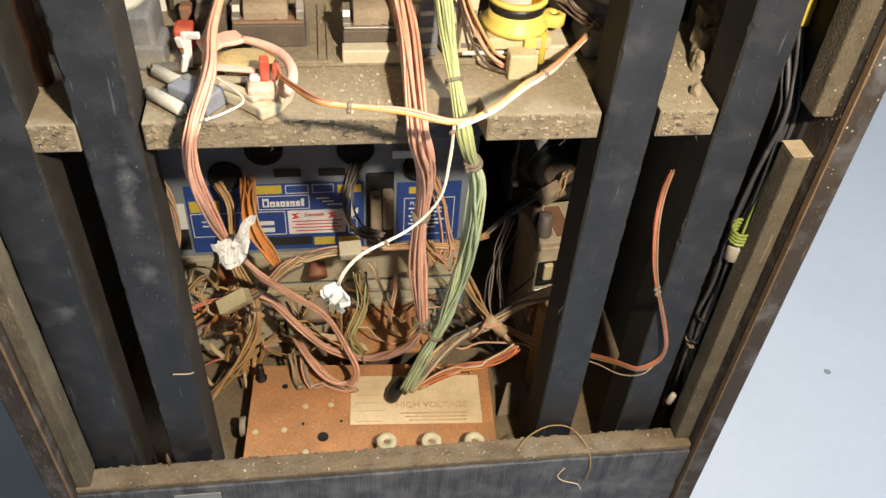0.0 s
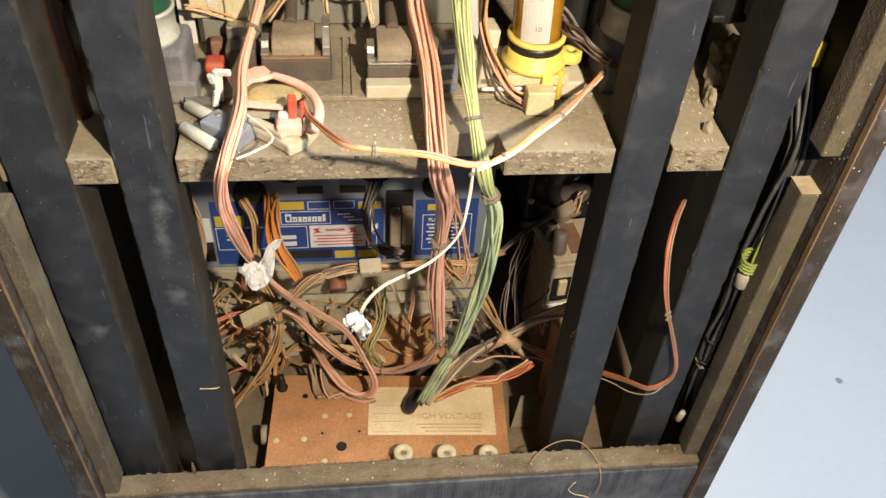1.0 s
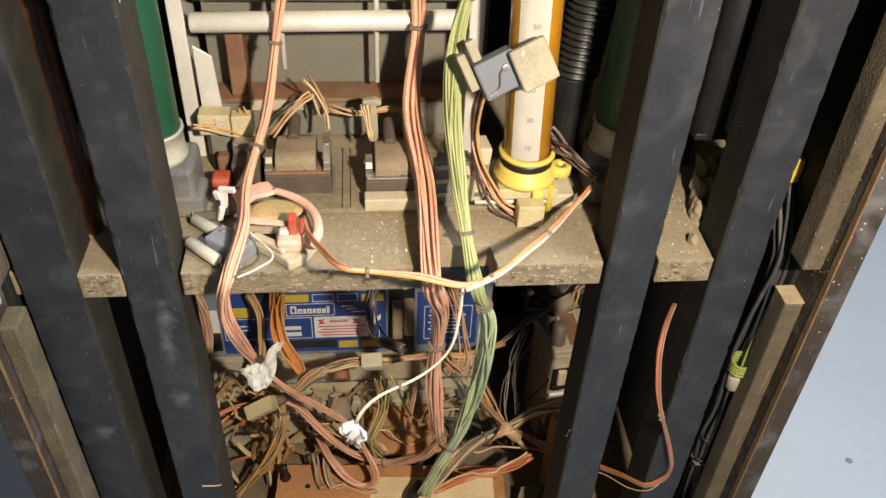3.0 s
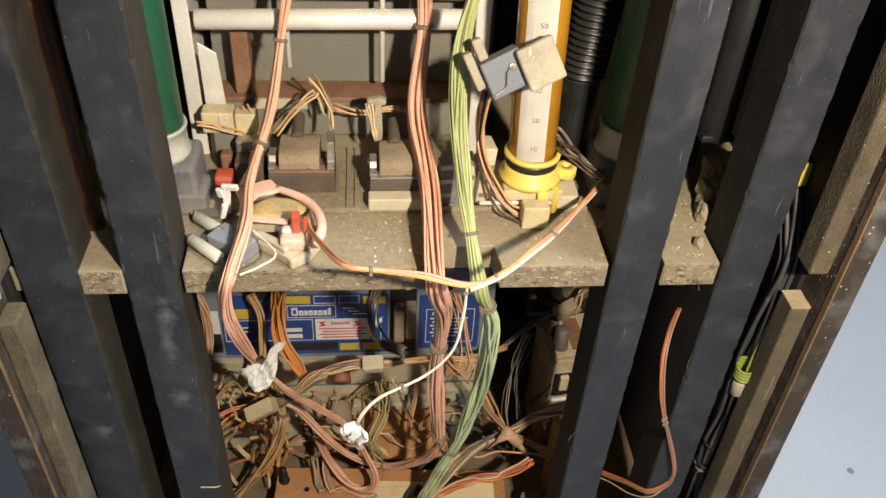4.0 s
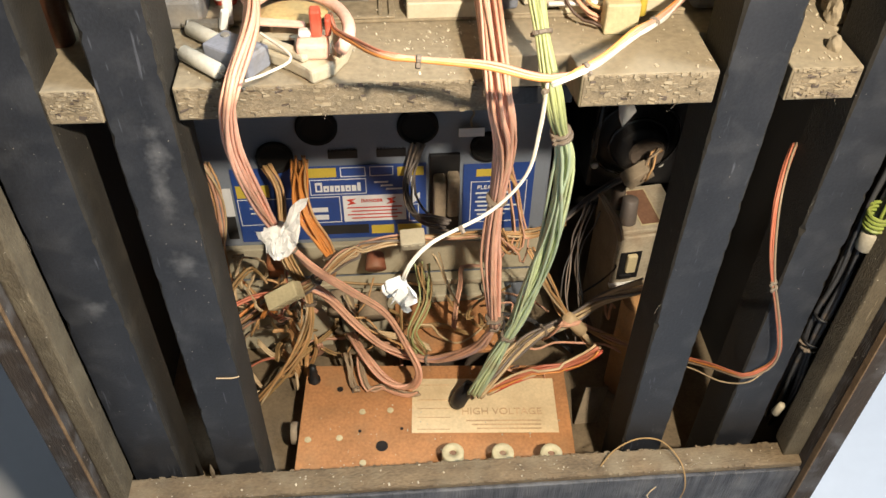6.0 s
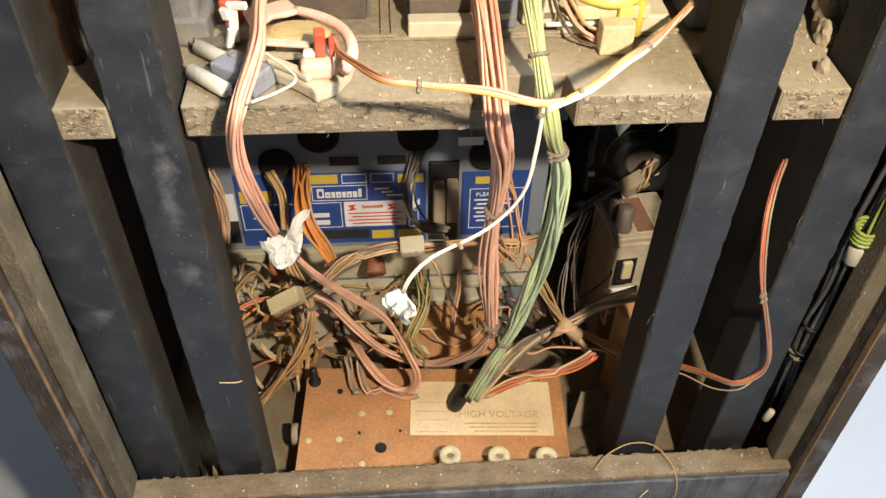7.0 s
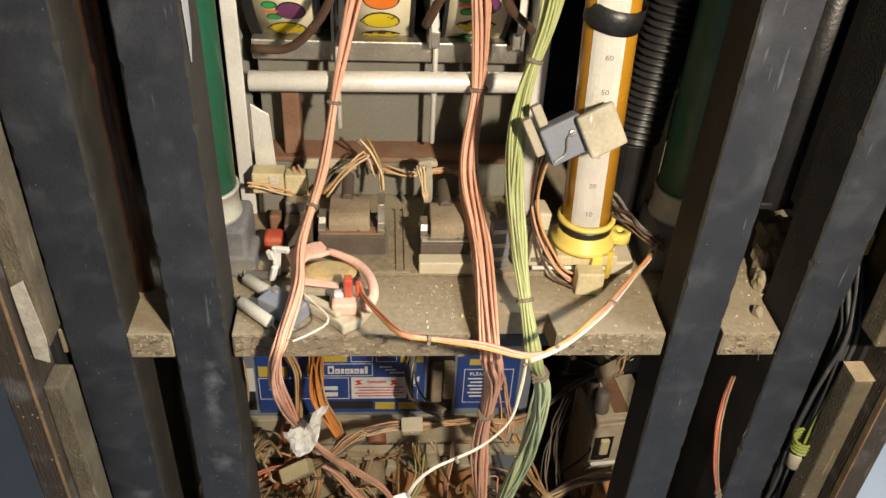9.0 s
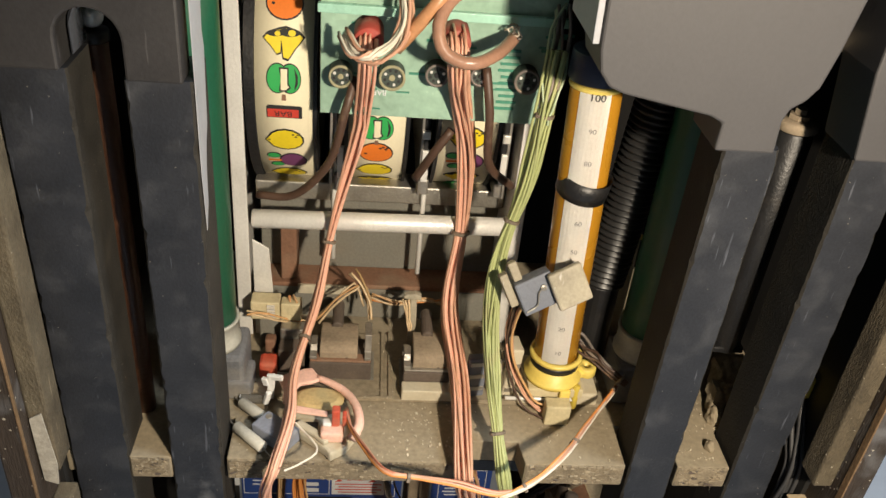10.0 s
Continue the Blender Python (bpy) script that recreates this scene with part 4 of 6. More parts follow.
# clutter at the shelf's front corner
lv = thing("coin_lever", (-0.109, 0.073, 0.7188), "red plastic lever on a steel pivot", "lever")
part("lever_arm", box(-0.1145, -0.1035, 0.066, 0.078, 0.7192, 0.7325, 0.002), REDPL, lv, "red lever")
part("lever_tip", box(-0.113, -0.106, 0.086, 0.094, 0.7192, 0.7355, 0.0015), RUSTY, lv)
part("pivot", box(-0.103, -0.083, 0.088, 0.097, 0.7190, 0.7440, 0.001), STEEL, lv, "steel pivot bracket")
part("side_plate", box(-0.103, -0.086, 0.074, 0.0875, 0.7190, 0.737, 0.001), LAMIN, lv)
br = thing("beige_bracket", (-0.070, 0.016, 0.7168), "dusty beige plastic bracket lying on the shelf", "bracket")
part("body", prism([(-0.093, 0.033), (-0.0925, 0.022), (-0.076, 0.0095), (-0.068, 0.002), (-0.065, -0.002), (-0.056, 0.004), (-0.050, 0.015), (-0.047, 0.029), (-0.062, 0.035)], "z", 0.7172, 0.7240, 0.0015), BEIGE, br)
part("ridge", prism([(-0.088, 0.0195), (-0.076, 0.0105), (-0.069, 0.004), (-0.066, 0.006), (-0.072, 0.014), (-0.084, 0.023)], "z", 0.7242, 0.7275, 0.0012), BEIGE, br)
part("window", box(-0.0810, -0.0735, 0.0165, 0.0235, 0.7241, 0.7246, 0), BLACK, br)
part("insert", box(-0.0715, -0.0575, 0.0065, 0.0165, 0.7242, 0.7315, 0.0015), PINKPL, br, "pink plastic insert")
part("cap", box(-0.0705, -0.0650, 0.0120, 0.0175, 0.7317, 0.7345, 0.0012), WHITEPL, br, "white cap")
for x0, x1, z1 in ((-0.0650, -0.0602, 0.7440), (-0.0588, -0.0562, 0.7400)):
    part("red_prong", box(x0, x1, 0.0125, 0.0185, 0.7318, z1, 0.0010), REDPL, br, "red prong")
rg = thing("pink_sleeve", (-0.07, 0.040, 0.7190), "dusty pink plastic ring lying over the bracket", "sleeve")
part("lobe", prism([(-0.1005, 0.0515), (-0.0955, 0.0560), (-0.0905, 0.0575), (-0.0855, 0.0610), (-0.0800, 0.0622), (-0.0770, 0.0575), (-0.0730, 0.0520), (-0.0790, 0.0485), (-0.0860, 0.0465), (-0.0900, 0.0400), (-0.0905, 0.0300), (-0.0955, 0.0300), (-0.0960, 0.0400), (-0.0985, 0.0470)], "z", 0.7318, 0.7345, 0.0010), PINKPL, rg, "flattened pink lobe")
smooth(part("loop", sweep(spline([(-0.0760, 0.0540, 0.7330), (-0.0680, 0.0490, 0.7335), (-0.0600, 0.0430, 0.7335), (-0.0535, 0.0345, 0.7335), (-0.0495, 0.0240, 0.7330), (-0.0490, 0.0130, 0.7320), (-0.0525, 0.0050, 0.7300)], 0.003), 0.0021, 10, taper=1.5), PINKPL, rg))
part("cross_band", prism([(-0.0925, 0.0295), (-0.0680, 0.0240), (-0.0675, 0.0195), (-0.0920, 0.0235)], "z", 0.7320, 0.7338, 0.0008), PINKPL, rg, "pink cross band")
part("pad", lathe([(0, 0.0030), (0.012, 0.0024), (0.0160, 0.0004), (0.0160, 0)], pose(-0.0745, 0.0375, 0.7300) @ Matrix.Diagonal((1.0, 0.66, 1, 1)), 28), mat("ochre_felt", (0.42, 0.31, 0.14), 0.9, vary=0.35, scale=70, dust=0.4, dust_color=(0.40, 0.36, 0.20)), rg, "ochre felt pad")
part("pad_base", box(-0.0850, -0.0630, 0.0310, 0.0440, 0.7204, 0.7298, 0.002), COIL, rg)
sw = thing("microswitch", (-0.098, 0.017, 0.7168), "grey microswitch lying loose on the shelf", "switch")
SM = pose(-0.0985, 0.0165, 0.7168, 0, 0, -36)
part("body", box(-0.0125, 0.013, -0.0075, 0.0075, 0.0005, 0.011, 0.0012, SM), mat("pale_grey_plastic", (0.22, 0.235, 0.28), 0.6, vary=0.2, dust=0.3, dust_color=(0.30, 0.27, 0.21)), sw)
part("pin_hole", cyl(SM @ Vector((-0.008, 0.003, 0.0111)), SM @ Vector((-0.008, 0.003, 0.0117)), 0.002, seg=12), STEEL, sw)
part("pin_hole", cyl(SM @ Vector((0.009, -0.004, 0.0111)), SM @ Vector((0.009, -0.004, 0.0117)), 0.002, seg=12), RUSTY, sw)
part("lever_wire", sweep(spline([(-0.086, 0.012, 0.735), (-0.072, -0.008, 0.735), (-0.080, -0.019, 0.735), (-0.089, -0.025, 0.735)], 0.003), 0.0006, 6), WHITEW, sw)
for a, b in (((-0.1225, 0.043, 0.7210), (-0.102, 0.025, 0.7210)), ((-0.1225, 0.022, 0.7210), (-0.1045, 0.005, 0.7210))):
    c = thing("resistor", a, "grey ceramic resistor lying on the shelf", "resistor", "loose resistors")
    smooth(part("body", cyl(a, b, 0.0036, seg=20), mat("grey_ceramic", (0.50, 0.48, 0.41), 0.8, vary=0.15, dust=0.3, dust_color=(0.40, 0.34, 0.24)), c))
    d = (Vector(b) - Vector(a)).normalized()
    part("lead", sweep(spline([Vector(b), Vector(b) + d * 0.006 + Vector((0, 0, -0.002)), Vector(b) + d * 0.012 + Vector((0.002, 0, -0.004))], 0.002), 0.0005, 6), STEEL, c)
    part("lead", sweep(spline([Vector(a), Vector(a) - d * 0.005, Vector(a) - d * 0.009 + Vector((0, 0.006, -0.003))], 0.002), 0.0005, 6), STEEL, c)
wc = thing("white_clip", (-0.104, 0.047, 0.7202), "white broken plastic clip", "clip")
for x, y, z, w, h, rz in ((-0.1045, 0.047, 0.731, 0.0045, 0.022, 10), (-0.1015, 0.045, 0.7405, 0.010, 0.0035, -15), (-0.1065, 0.043, 0.7250, 0.0035, 0.010, 30), (-0.1075, 0.046, 0.7360, 0.004, 0.006, -25)):
    part("tooth", box(-w / 2, w / 2, -0.0014, 0.0014, -h / 2, h / 2, 0.0006, pose(x, y, z, 8, rz * 0.4, rz)), WHITEPL, wc)
for x, y, z, w, d, h, m in ((0.047, 0.062, 0.7400, 0.008, 0.016, 0.040, BEIGE), (0.038, 0.066, 0.7335, 0.007, 0.014, 0.028, BEIGE), (0.025, 0.058, 0.7355, 0.012, 0.006, 0.032, GREYPL)):
    c = thing("terminal_block", (x, y, 0.7202), "dusty beige terminal block on the shelf", "terminal block", "terminal blocks")
    part("body", box(-w / 2, w / 2, -d / 2, d / 2, -h / 2, h / 2, 0.0012, pose(x, y, z, 0, 5 if w < 0.01 else 0, 8)), m, c)
    for k in range(3):
        part("terminal", box(-w / 2 + 0.001, w / 2 - 0.001, -d / 2 - 0.0006, -d / 2 + 0.0005, -h / 2 + 0.006 + k * 0.010, -h / 2 + 0.009 + k * 0.010, 0, pose(x, y, z, 0, 5 if w < 0.01 else 0, 8)), STEEL, c)
cn = thing("plug_connector", (0.076, 0.040, 0.7168), "cream nylon plug connector", "connector", "plug connectors")
part("body", box(0.0685, 0.0845, 0.033, 0.043, 0.7170, 0.7325, 0.001), NYLON, cn)
cn = thing("plug_connector", (-0.108, 0.099, 0.7188), "cream nylon plug connector with metal pins", "connector", "plug connectors")
part("body", box(-0.123, -0.104, 0.096, 0.108, 0.745, 0.759, 0.001), NYLON, cn)
part("half", box(-0.1035, -0.090, 0.098, 0.107, 0.743, 0.757, 0.001), NYLON, cn)
part("stand", box(-0.118, -0.096, 0.100, 0.106, 0.7190, 0.7428, 0.001), SHEET, cn)
for k in range(4):
    part("pin", box(-0.112, -0.107, 0.0945, 0.0962, 0.7475 + 0.0028 * k, 0.7490 + 0.0028 * k, 0), ALU, cn)
sp = thing("tension_spring", (-0.115, 0.047, 0.7170), "small dusty tension spring", "spring")
part("coil", sweep([Vector((-0.124 + 0.0009 * k / 8, 0.047 + 0.0028 * math.cos(k * math.pi / 4), 0.7202 + 0.0028 * math.sin(k * math.pi / 4))) for k in range(160)], 0.0005, 5), STEEL, sp)
for x, y, z, s in ((0.1905, 0.056, 0.7168, 0.018), (0.203, 0.078, 0.7168, 0.024), (0.172, 0.016, 0.7168, 0.006), (0.183, 0.042, 0.7168, 0.010)):
    c = thing("dust_lump", (x, y, z), "chalky dust-caked lump on the shelf", "debris", "dust lumps")
    bm = bmesh.new()
    bmesh.ops.create_icosphere(bm, subdivisions=3, radius=s * 0.5)
    for v in bm.verts:
        k = noise.noise(v.co * 160 + Vector((x * 50, 0, 0))) + 0.6 * noise.noise(v.co * 480)
        v.co = Vector((v.co.x * 0.9, v.co.y * 1.1, max(v.co.z, -s * 0.3) * 1.4)) * (1 + 0.45 * k) + Vector((x, y, z + s * 0.42))
    part("lump", bm, CHIP, c)
for x, y, r, h, m, lab in ((0.1835, 0.062, 0.0105, 0.918, BLACK, "black plastic pipe with a brass-coloured rim"), (-0.1800, 0.0405, 0.0060, 0.951, mat("dark_brown_pipe", (0.07, 0.030, 0.016), 0.45, vary=0.3), "dark brown plastic pipe with a capped end")):
    c = thing("vertical_pipe", (x, y, 0.7168), lab, "pipe")
    smooth(part("pipe", cyl((x, y, 0.7170 if x < 0 else 0.765), (x, y, h), r, seg=24), m, c))
    smooth(part("rim", cyl((x, y, h + 0.0002), (x, y, h + 0.006), r + 0.001, seg=24), COIL if x > 0 else BLACK, c))
    if x < 0:
        smooth(part("steel_ball", lathe([(0.0055 * math.sin(math.pi * k / 10), 0.0055 - 0.0055 * math.cos(math.pi * k / 10)) for k in range(11)], pose(x, y, h + 0.0064), 20), ALU, c, "bright steel ball end"))
    if x > 0:
        part("rim_nut", lathe([(0, 0.0062), (0.006, 0.0062), (0.006, 0.009), (0.0035, 0.0092), (0.0035, 0.012), (0, 0.012)], pose(x, y, h), 6), COIL, c, "tarnished dusty nut")
        part("pipe_foot", box(x - 0.012, x + 0.012, y + 0.035, y + 0.050, 0.7170, 0.80, 0.001), BLACK, c)
        part("pipe_stay", box(x - 0.010, x + 0.010, y - 0.010, y + 0.036, 0.7655, 0.7700, 0.001), BLACK, c)
yp = thing("yellow_clip", (0.222, 0.03, 0.75), "small yellow plastic clip on the cabinet side", "clip")
part("body", box(0.2165, 0.2315, 0.026, 0.034, 0.752, 0.768, 0.001), YELLOW_INK, yp)

# ---- reel unit ----
RC, RR = Vector((0, 0.2025, 0.900)), 0.0905
ru = thing("reel_frame", (-0.04, 0.15, 0.7168), "aluminium frame of the reel unit", "frame")
for x0, x1 in ((-0.1335, -0.1245), (0.0430, 0.0520)):
    part("side_flange", box(x0, x1, 0.112, 0.1145, 0.7190, 1.12, 0.0006), ALU, ru, "pale side flange")
    part("side_plate", box(x0, x0 + 0.002, 0.1147, 0.310, 0.7190, 1.12, 0.0005), ALU, ru)
part("foot_gusset", prism([(-0.1225, 0.7195), (-0.108, 0.7195), (-0.112, 0.790), (-0.1225, 0.797)], "y", 0.113, 0.1145, 0.0004), ALU, ru, "pale gusset")
smooth(part("tie_rod", cyl((-0.1232, 0.122, 0.8075), (0.0428, 0.122, 0.8095), 0.0062, seg=28), ALU, ru, "polished tie rod"))
part("cross_channel", box(-0.123, 0.0425, 0.140, 0.160, 0.8130, 0.8260, 0.001), STEEL, ru)
part("cross_channel", box(-0.123, 0.0425, 0.136, 0.150, 0.7950, 0.7985, 0.0006), RUSTY, ru)
part("rear_sheet", box(-0.123, 0.062, 0.160, 0.1625, 0.7195, 0.8125, 0.0006), SHEET, ru, "dusty grey sheet")
part("ledge", box(-0.1235, 0.058, 0.136, 0.1595, 0.7440, 0.7475, 0.0008), RUSTY, ru, "brown primed ledge")
part("pale_strip", box(-0.0955, -0.0600, 0.1330, 0.1355, 0.7405, 0.7476, 0.0005), BEIGE, ru, "pale dusty strip")
part("skirt", box(-0.123, 0.058, 0.1362, 0.1385, 0.7190, 0.7436, 0.0005), SHEET, ru)
part("brown_block", box(-0.1075, -0.0965, 0.1395, 0.1592, 0.7478, 0.792, 0.001), RUSTY, ru)
for x, z0 in ((-0.0715, 0.7690), (-0.0125, 0.7590)):
    smooth(part("trip_rod", cyl((x, 0.137, z0), (x, 0.137, 0.895), 0.0017, seg=10), ALU, ru, "thin pale trip rod"))
for x in (-0.0745, -0.0175, 0.0375):
    part("divider", box(x, x + 0.0018, 0.128, 0.300, 0.8270, 1.10, 0.0004), STEEL, ru)
smooth(part("axle", cyl((-0.1314, RC.y, RC.z), (0.0428, RC.y, RC.z), 0.005, seg=16), STEEL, ru))


for x in (-0.0705, -0.0170, 0.0335):
    part("stop_block", box(x, x + 0.0055, 0.1290, 0.1520, 0.845, 0.885, 0.0015), BLACK, ru, "black reel stop block")
    part("stop_plate", box(x + 0.0008, x + 0.0048, 0.1262, 0.1286, 0.838, 0.860, 0.0004), ALU, ru)
    part("stop_plate", box(x + 0.0002, x + 0.0052, 0.1262, 0.1286, 0.868, 0.8735, 0.0004), ALU, ru)
    part("bearing_block", box(x - 0.001, x + 0.0065, 0.130, 0.150, 0.8262, 0.8375, 0.0012), STEEL, ru)


def on_reel(xc, u, ang, lift):
    return Vector((xc + u, RC.y - (RR + lift) * math.cos(ang), RC.z + (RR + lift) * math.sin(ang)))


def print_shape(xc, a0, pts, lift, material, parent, name="printed_shape"):
    """A printed shape on a reel: outline in millimetres, y towards the reel's lower side."""
    bm = bmesh.new()
    c = sum((Vector((p[0], p[1])) for p in pts), Vector((0, 0))) / len(pts)
    rings = []
    for f in (1.0, 0.66, 0.33):
        rings.append([bm.verts.new(on_reel(xc, (c.x + (p[0] - c.x) * f) / 1000, a0 - (c.y + (p[1] - c.y) * f) / 1000 / RR, lift)) for p in pts])
    mid = bm.verts.new(on_reel(xc, c.x / 1000, a0 - c.y / 1000 / RR, lift))
    n = len(pts)
    for a, b in zip(rings, rings[1:]):
        for k in range(n):
            bm.faces.new((a[k], a[(k + 1) % n], b[(k + 1) % n], b[k]))
    for k in range(n):
        bm.faces.new((rings[-1][k], rings[-1][(k + 1) % n], mid))
    return part(name, bm, material, parent)


def oval(rx, ry, cx=0, cy=0, n=22):
    return [(cx + rx * math.cos(2 * math.pi * k / n), cy + ry * math.sin(2 * math.pi * k / n)) for k in range(n)]


def fruit(kind, xc, a0, reel):
    K, L1_, L2_, L3_ = BLACK_INK, 0.0003, 0.0005, 0.0007
    sx, sy = {"lemon": (0.90, 1.22), "orange": (0.85, 1.12), "melon": (0.85, 0.95), "plum": (0.90, 1.18), "bar": (0.80, 0.72), "bell": (0.90, 1.05)}[kind]

    def decal(xc, a0, pts, lift, material, parent):
        return print_shape(xc, a0, [(x * sx, y * sy) for x, y in pts], lift, material, parent)
    if kind == "lemon":
        shape = [(-14, 0), (-11.5, -2.5)] + [(12.5 * math.cos(a), 7.6 * math.sin(a)) for a in (math.radians(-140 + 25 * k) for k in range(12))] + [(-11.5, 2.5)]
        decal(xc, a0, shape, L1_, K, reel)
        decal(xc, a0, [(x * 0.91, y * 0.87) for x, y in shape], L2_, LEMON_INK, reel)
        for x, y in ((-11, 0), (5, -4), (7, -2.6), (8.4, -3.8)):
            decal(xc, a0, oval(1.0, 0.5, x, y, 8), L3_, K, reel)
    elif kind == "orange":
        decal(xc, a0, oval(12.6, 8.8), L1_, K, reel)
        decal(xc, a0, oval(11.6, 7.9), L2_, ORANGE_INK, reel)
        for x, y in ((-7.5, 0.5), (3, -4.5), (5, -5.3), (7, -3.8), (8, -5)):
            decal(xc, a0, oval(1.1, 0.8, x, y, 8), L3_, K, reel)
    elif kind == "melon":
        decal(xc, a0, oval(7.6, 9.6, -4.2), L1_, K, reel)
        decal(xc, a0, oval(7.6, 9.6, 4.2), L1_ + 0.00002, K, reel)
        decal(xc, a0, oval(6.9, 8.8, 4.4), L2_, GREEN_INK, reel)
        decal(xc, a0, oval(6.9, 8.8, -4.2), L2_ + 0.00004, GREEN_INK, reel)
        decal(xc, a0, [(7, -7), (9.5, -2), (9.5, 3), (7, 7.5), (8, 2), (8, -2)], L3_, K, reel)
        decal(xc, a0, [(-3, -7), (3.4, -7), (3.4, 3), (5, 5.5), (2, 8), (-3, 8)], L3_, K, reel)
        decal(xc, a0, [(-2, -6), (2.4, -6), (2.4, 3.5), (3.6, 5.2), (1.5, 7), (-2, 7)], L3_ + 0.0002, REEL, reel)
        decal(xc, a0, [(-1.2, 10), (1.2, 10), (1.6, 14), (-1.6, 14)], L2_, RUSTY, reel)
    elif kind == "plum":
        decal(xc, a0, oval(9.6, 7.2, 4), L1_, K, reel)
        decal(xc, a0, oval(8.7, 6.3, 4), L2_, PLUM_INK, reel)
        decal(xc, a0, oval(5.0, 2.8, -9, -4.5), L1_, K, reel)
        decal(xc, a0, oval(4.2, 2.1, -9, -4.5), L2_, GREEN_INK, reel)
        decal(xc, a0, oval(5.0, 2.8, -7, 5), L1_, K, reel)
        decal(xc, a0, oval(4.2, 2.1, -7, 5), L2_, GREEN_INK, reel)
        decal(xc, a0, [(-13, -1), (-4, -0.8), (-4, 0.8), (-13, 1)], L3_, ORANGE_INK, reel)
    elif kind == "bar":
        decal(xc, a0, [(-13, -5), (-11.5, -6.5), (12, -6.2), (13, -5), (13, 5.4), (-13, 5.4)], L1_, K, reel)
        decal(xc, a0, [(-12.2, -3), (10.5, -3), (10.5, 4.6), (-12.2, 4.6)], L2_, RED_INK, reel)
        t = panel_text("BAR", 0.0062, 0, 0, 0, BLACK_INK, reel, name="lettering", flat=0.0)
        t.data = t.data.copy()
        for v in t.data.vertices:
            p = on_reel(xc, -v.co.x * 0.95 - 0.0006, a0 + (-v.co.y * 0.8 - 0.0006) / RR, 0.0008)
            v.co = p
        t.matrix_basis = Matrix()
    elif kind == "bell":
        for dx, dy, s, rot in ((-5.5, 0, 0.85, -0.35), (3.5, 0.5, 1.1, 0.25)):
            sh = [(-8, -5), (-4, -7), (4, -7), (8, -5), (6.5, -1.5), (4.5, 2), (2.5, 7), (1.6, 9), (-1.6, 9), (-2.5, 7), (-4.5, 2), (-6.5, -1.5)]
            tr = [(dx + s * (x * math.cos(rot) - y * math.sin(rot)), dy + s * (x * math.sin(rot) + y * math.cos(rot))) for x, y in sh]
            cx, cy = sum(p[0] for p in tr) / 12, sum(p[1] for p in tr) / 12
            e = 0.00006 if dx > 0 else 0
            decal(xc, a0, tr, L1_ + 2 * e, K, reel)
            decal(xc, a0, [(cx + (x - cx) * 0.86, cy + (y - cy) * 0.86) for x, y in tr], L2_ + 2 * e, LEMON_INK, reel)
            decal(xc, a0, oval(6.2 * s, 2.0 * s, dx, dy - 4.6 * s, 16), L3_, K, reel)
            decal(xc, a0, oval(2.2 * s, 1.6 * s, dx + 1.5, dy - 4.4 * s, 10), L3_ + 0.0002, LEMON_INK, reel)


def reel(xc, w, first, order, label):
    top = thing("symbol_reel", (xc, RC.y, RC.z), label, "reel", "symbol reels")
    h = w / 2
    smooth(part("strip", lathe([(RR - 0.002, -h), (RR, -h), (RR, h), (RR - 0.002, h), (RR - 0.002, -h)], pose(xc, RC.y, RC.z, 0, 90), 96), REEL, top, "cream printed reel strip"))
    for s in (-1, 1):
        o = s * (h + 0.0002)
        wide = 0.0058 if s < 0 and xc < -0.09 else 0.0022
        part("rim", lathe([(RR - 0.012, o), (RR + 0.0015, o), (RR + 0.0015, o + s * wide), (RR - 0.012, o + s * wide), (RR - 0.012, o)], pose(xc, RC.y, RC.z, 0, 90), 80), BLACK, top, "black rim")
    part("hub", lathe([(0.0055, -0.008), (0.018, -0.008), (0.018, 0.008), (0.0055, 0.008), (0.0055, -0.008)], pose(xc, RC.y, RC.z, 0, 90), 24), STEEL, top)
    for k in range(5):
        a = 2 * math.pi * k / 5
        part("spoke", box(0.0182, RR - 0.0022, -0.004, 0.004, -0.0015, 0.0015, 0.0004, pose(xc, RC.y, RC.z) @ Matrix.Rotation(a, 4, "X") @ pose(0, 0, 0, 0, 0, 90)), WHITEPL, top)
    for k, kind in enumerate(order):
        fruit(kind, xc, math.radians(first - 13.4 * k), top)
    return top


reel(-0.1005, 0.0335, 72.4, ["plum", "bar", "lemon", "orange", "bell", "melon", "bar", "lemon", "plum", "lemon"], "cream fruit reel with orange, bell, melon and bar symbols")
reel(-0.0455, 0.0345, 40.6, ["lemon", "plum", "bell", "bar", "melon", "orange", "lemon", "bell"], "cream fruit reel with melon, orange and lemon symbols")
reel(0.0105, 0.0345, 38.1, ["plum", "orange", "melon", "bar", "lemon", "plum", "bell", "melon"], "cream fruit reel with lemon, plum and bell symbols")

# circuit board with sockets
pb = thing("circuit_board", (-0.013, 0.0960, 0.896), "green circuit board with round sockets in front of the reels", "circuit board")
part("board", box(-0.0785, 0.0535, 0.0950, 0.0966, 0.8965, 1.02, 0.0003), PCB, pb)
# glare across the glossy board, modelled as a pale green strip
part("top_rail", box(-0.080, 0.056, 0.0905, 0.0946, 0.9555, 0.9605, 0.0006), mat("board_glare_tone", (0.35, 0.62, 0.50), 0.3, vary=0.1), pb, "pale strip painting the glare on the circuit board")
for x in (-0.077, 0.050):
    part("standoff", cyl((x, 0.0968, 0.975), (x, 0.1118, 0.975), 0.003, seg=12), ALU, pb)
TAN_RIM = mat("yellowed_dusty_rim", (0.33, 0.31, 0.19), 0.7, vary=0.3, scale=120, dust=0.3)
rng = random.Random(11)
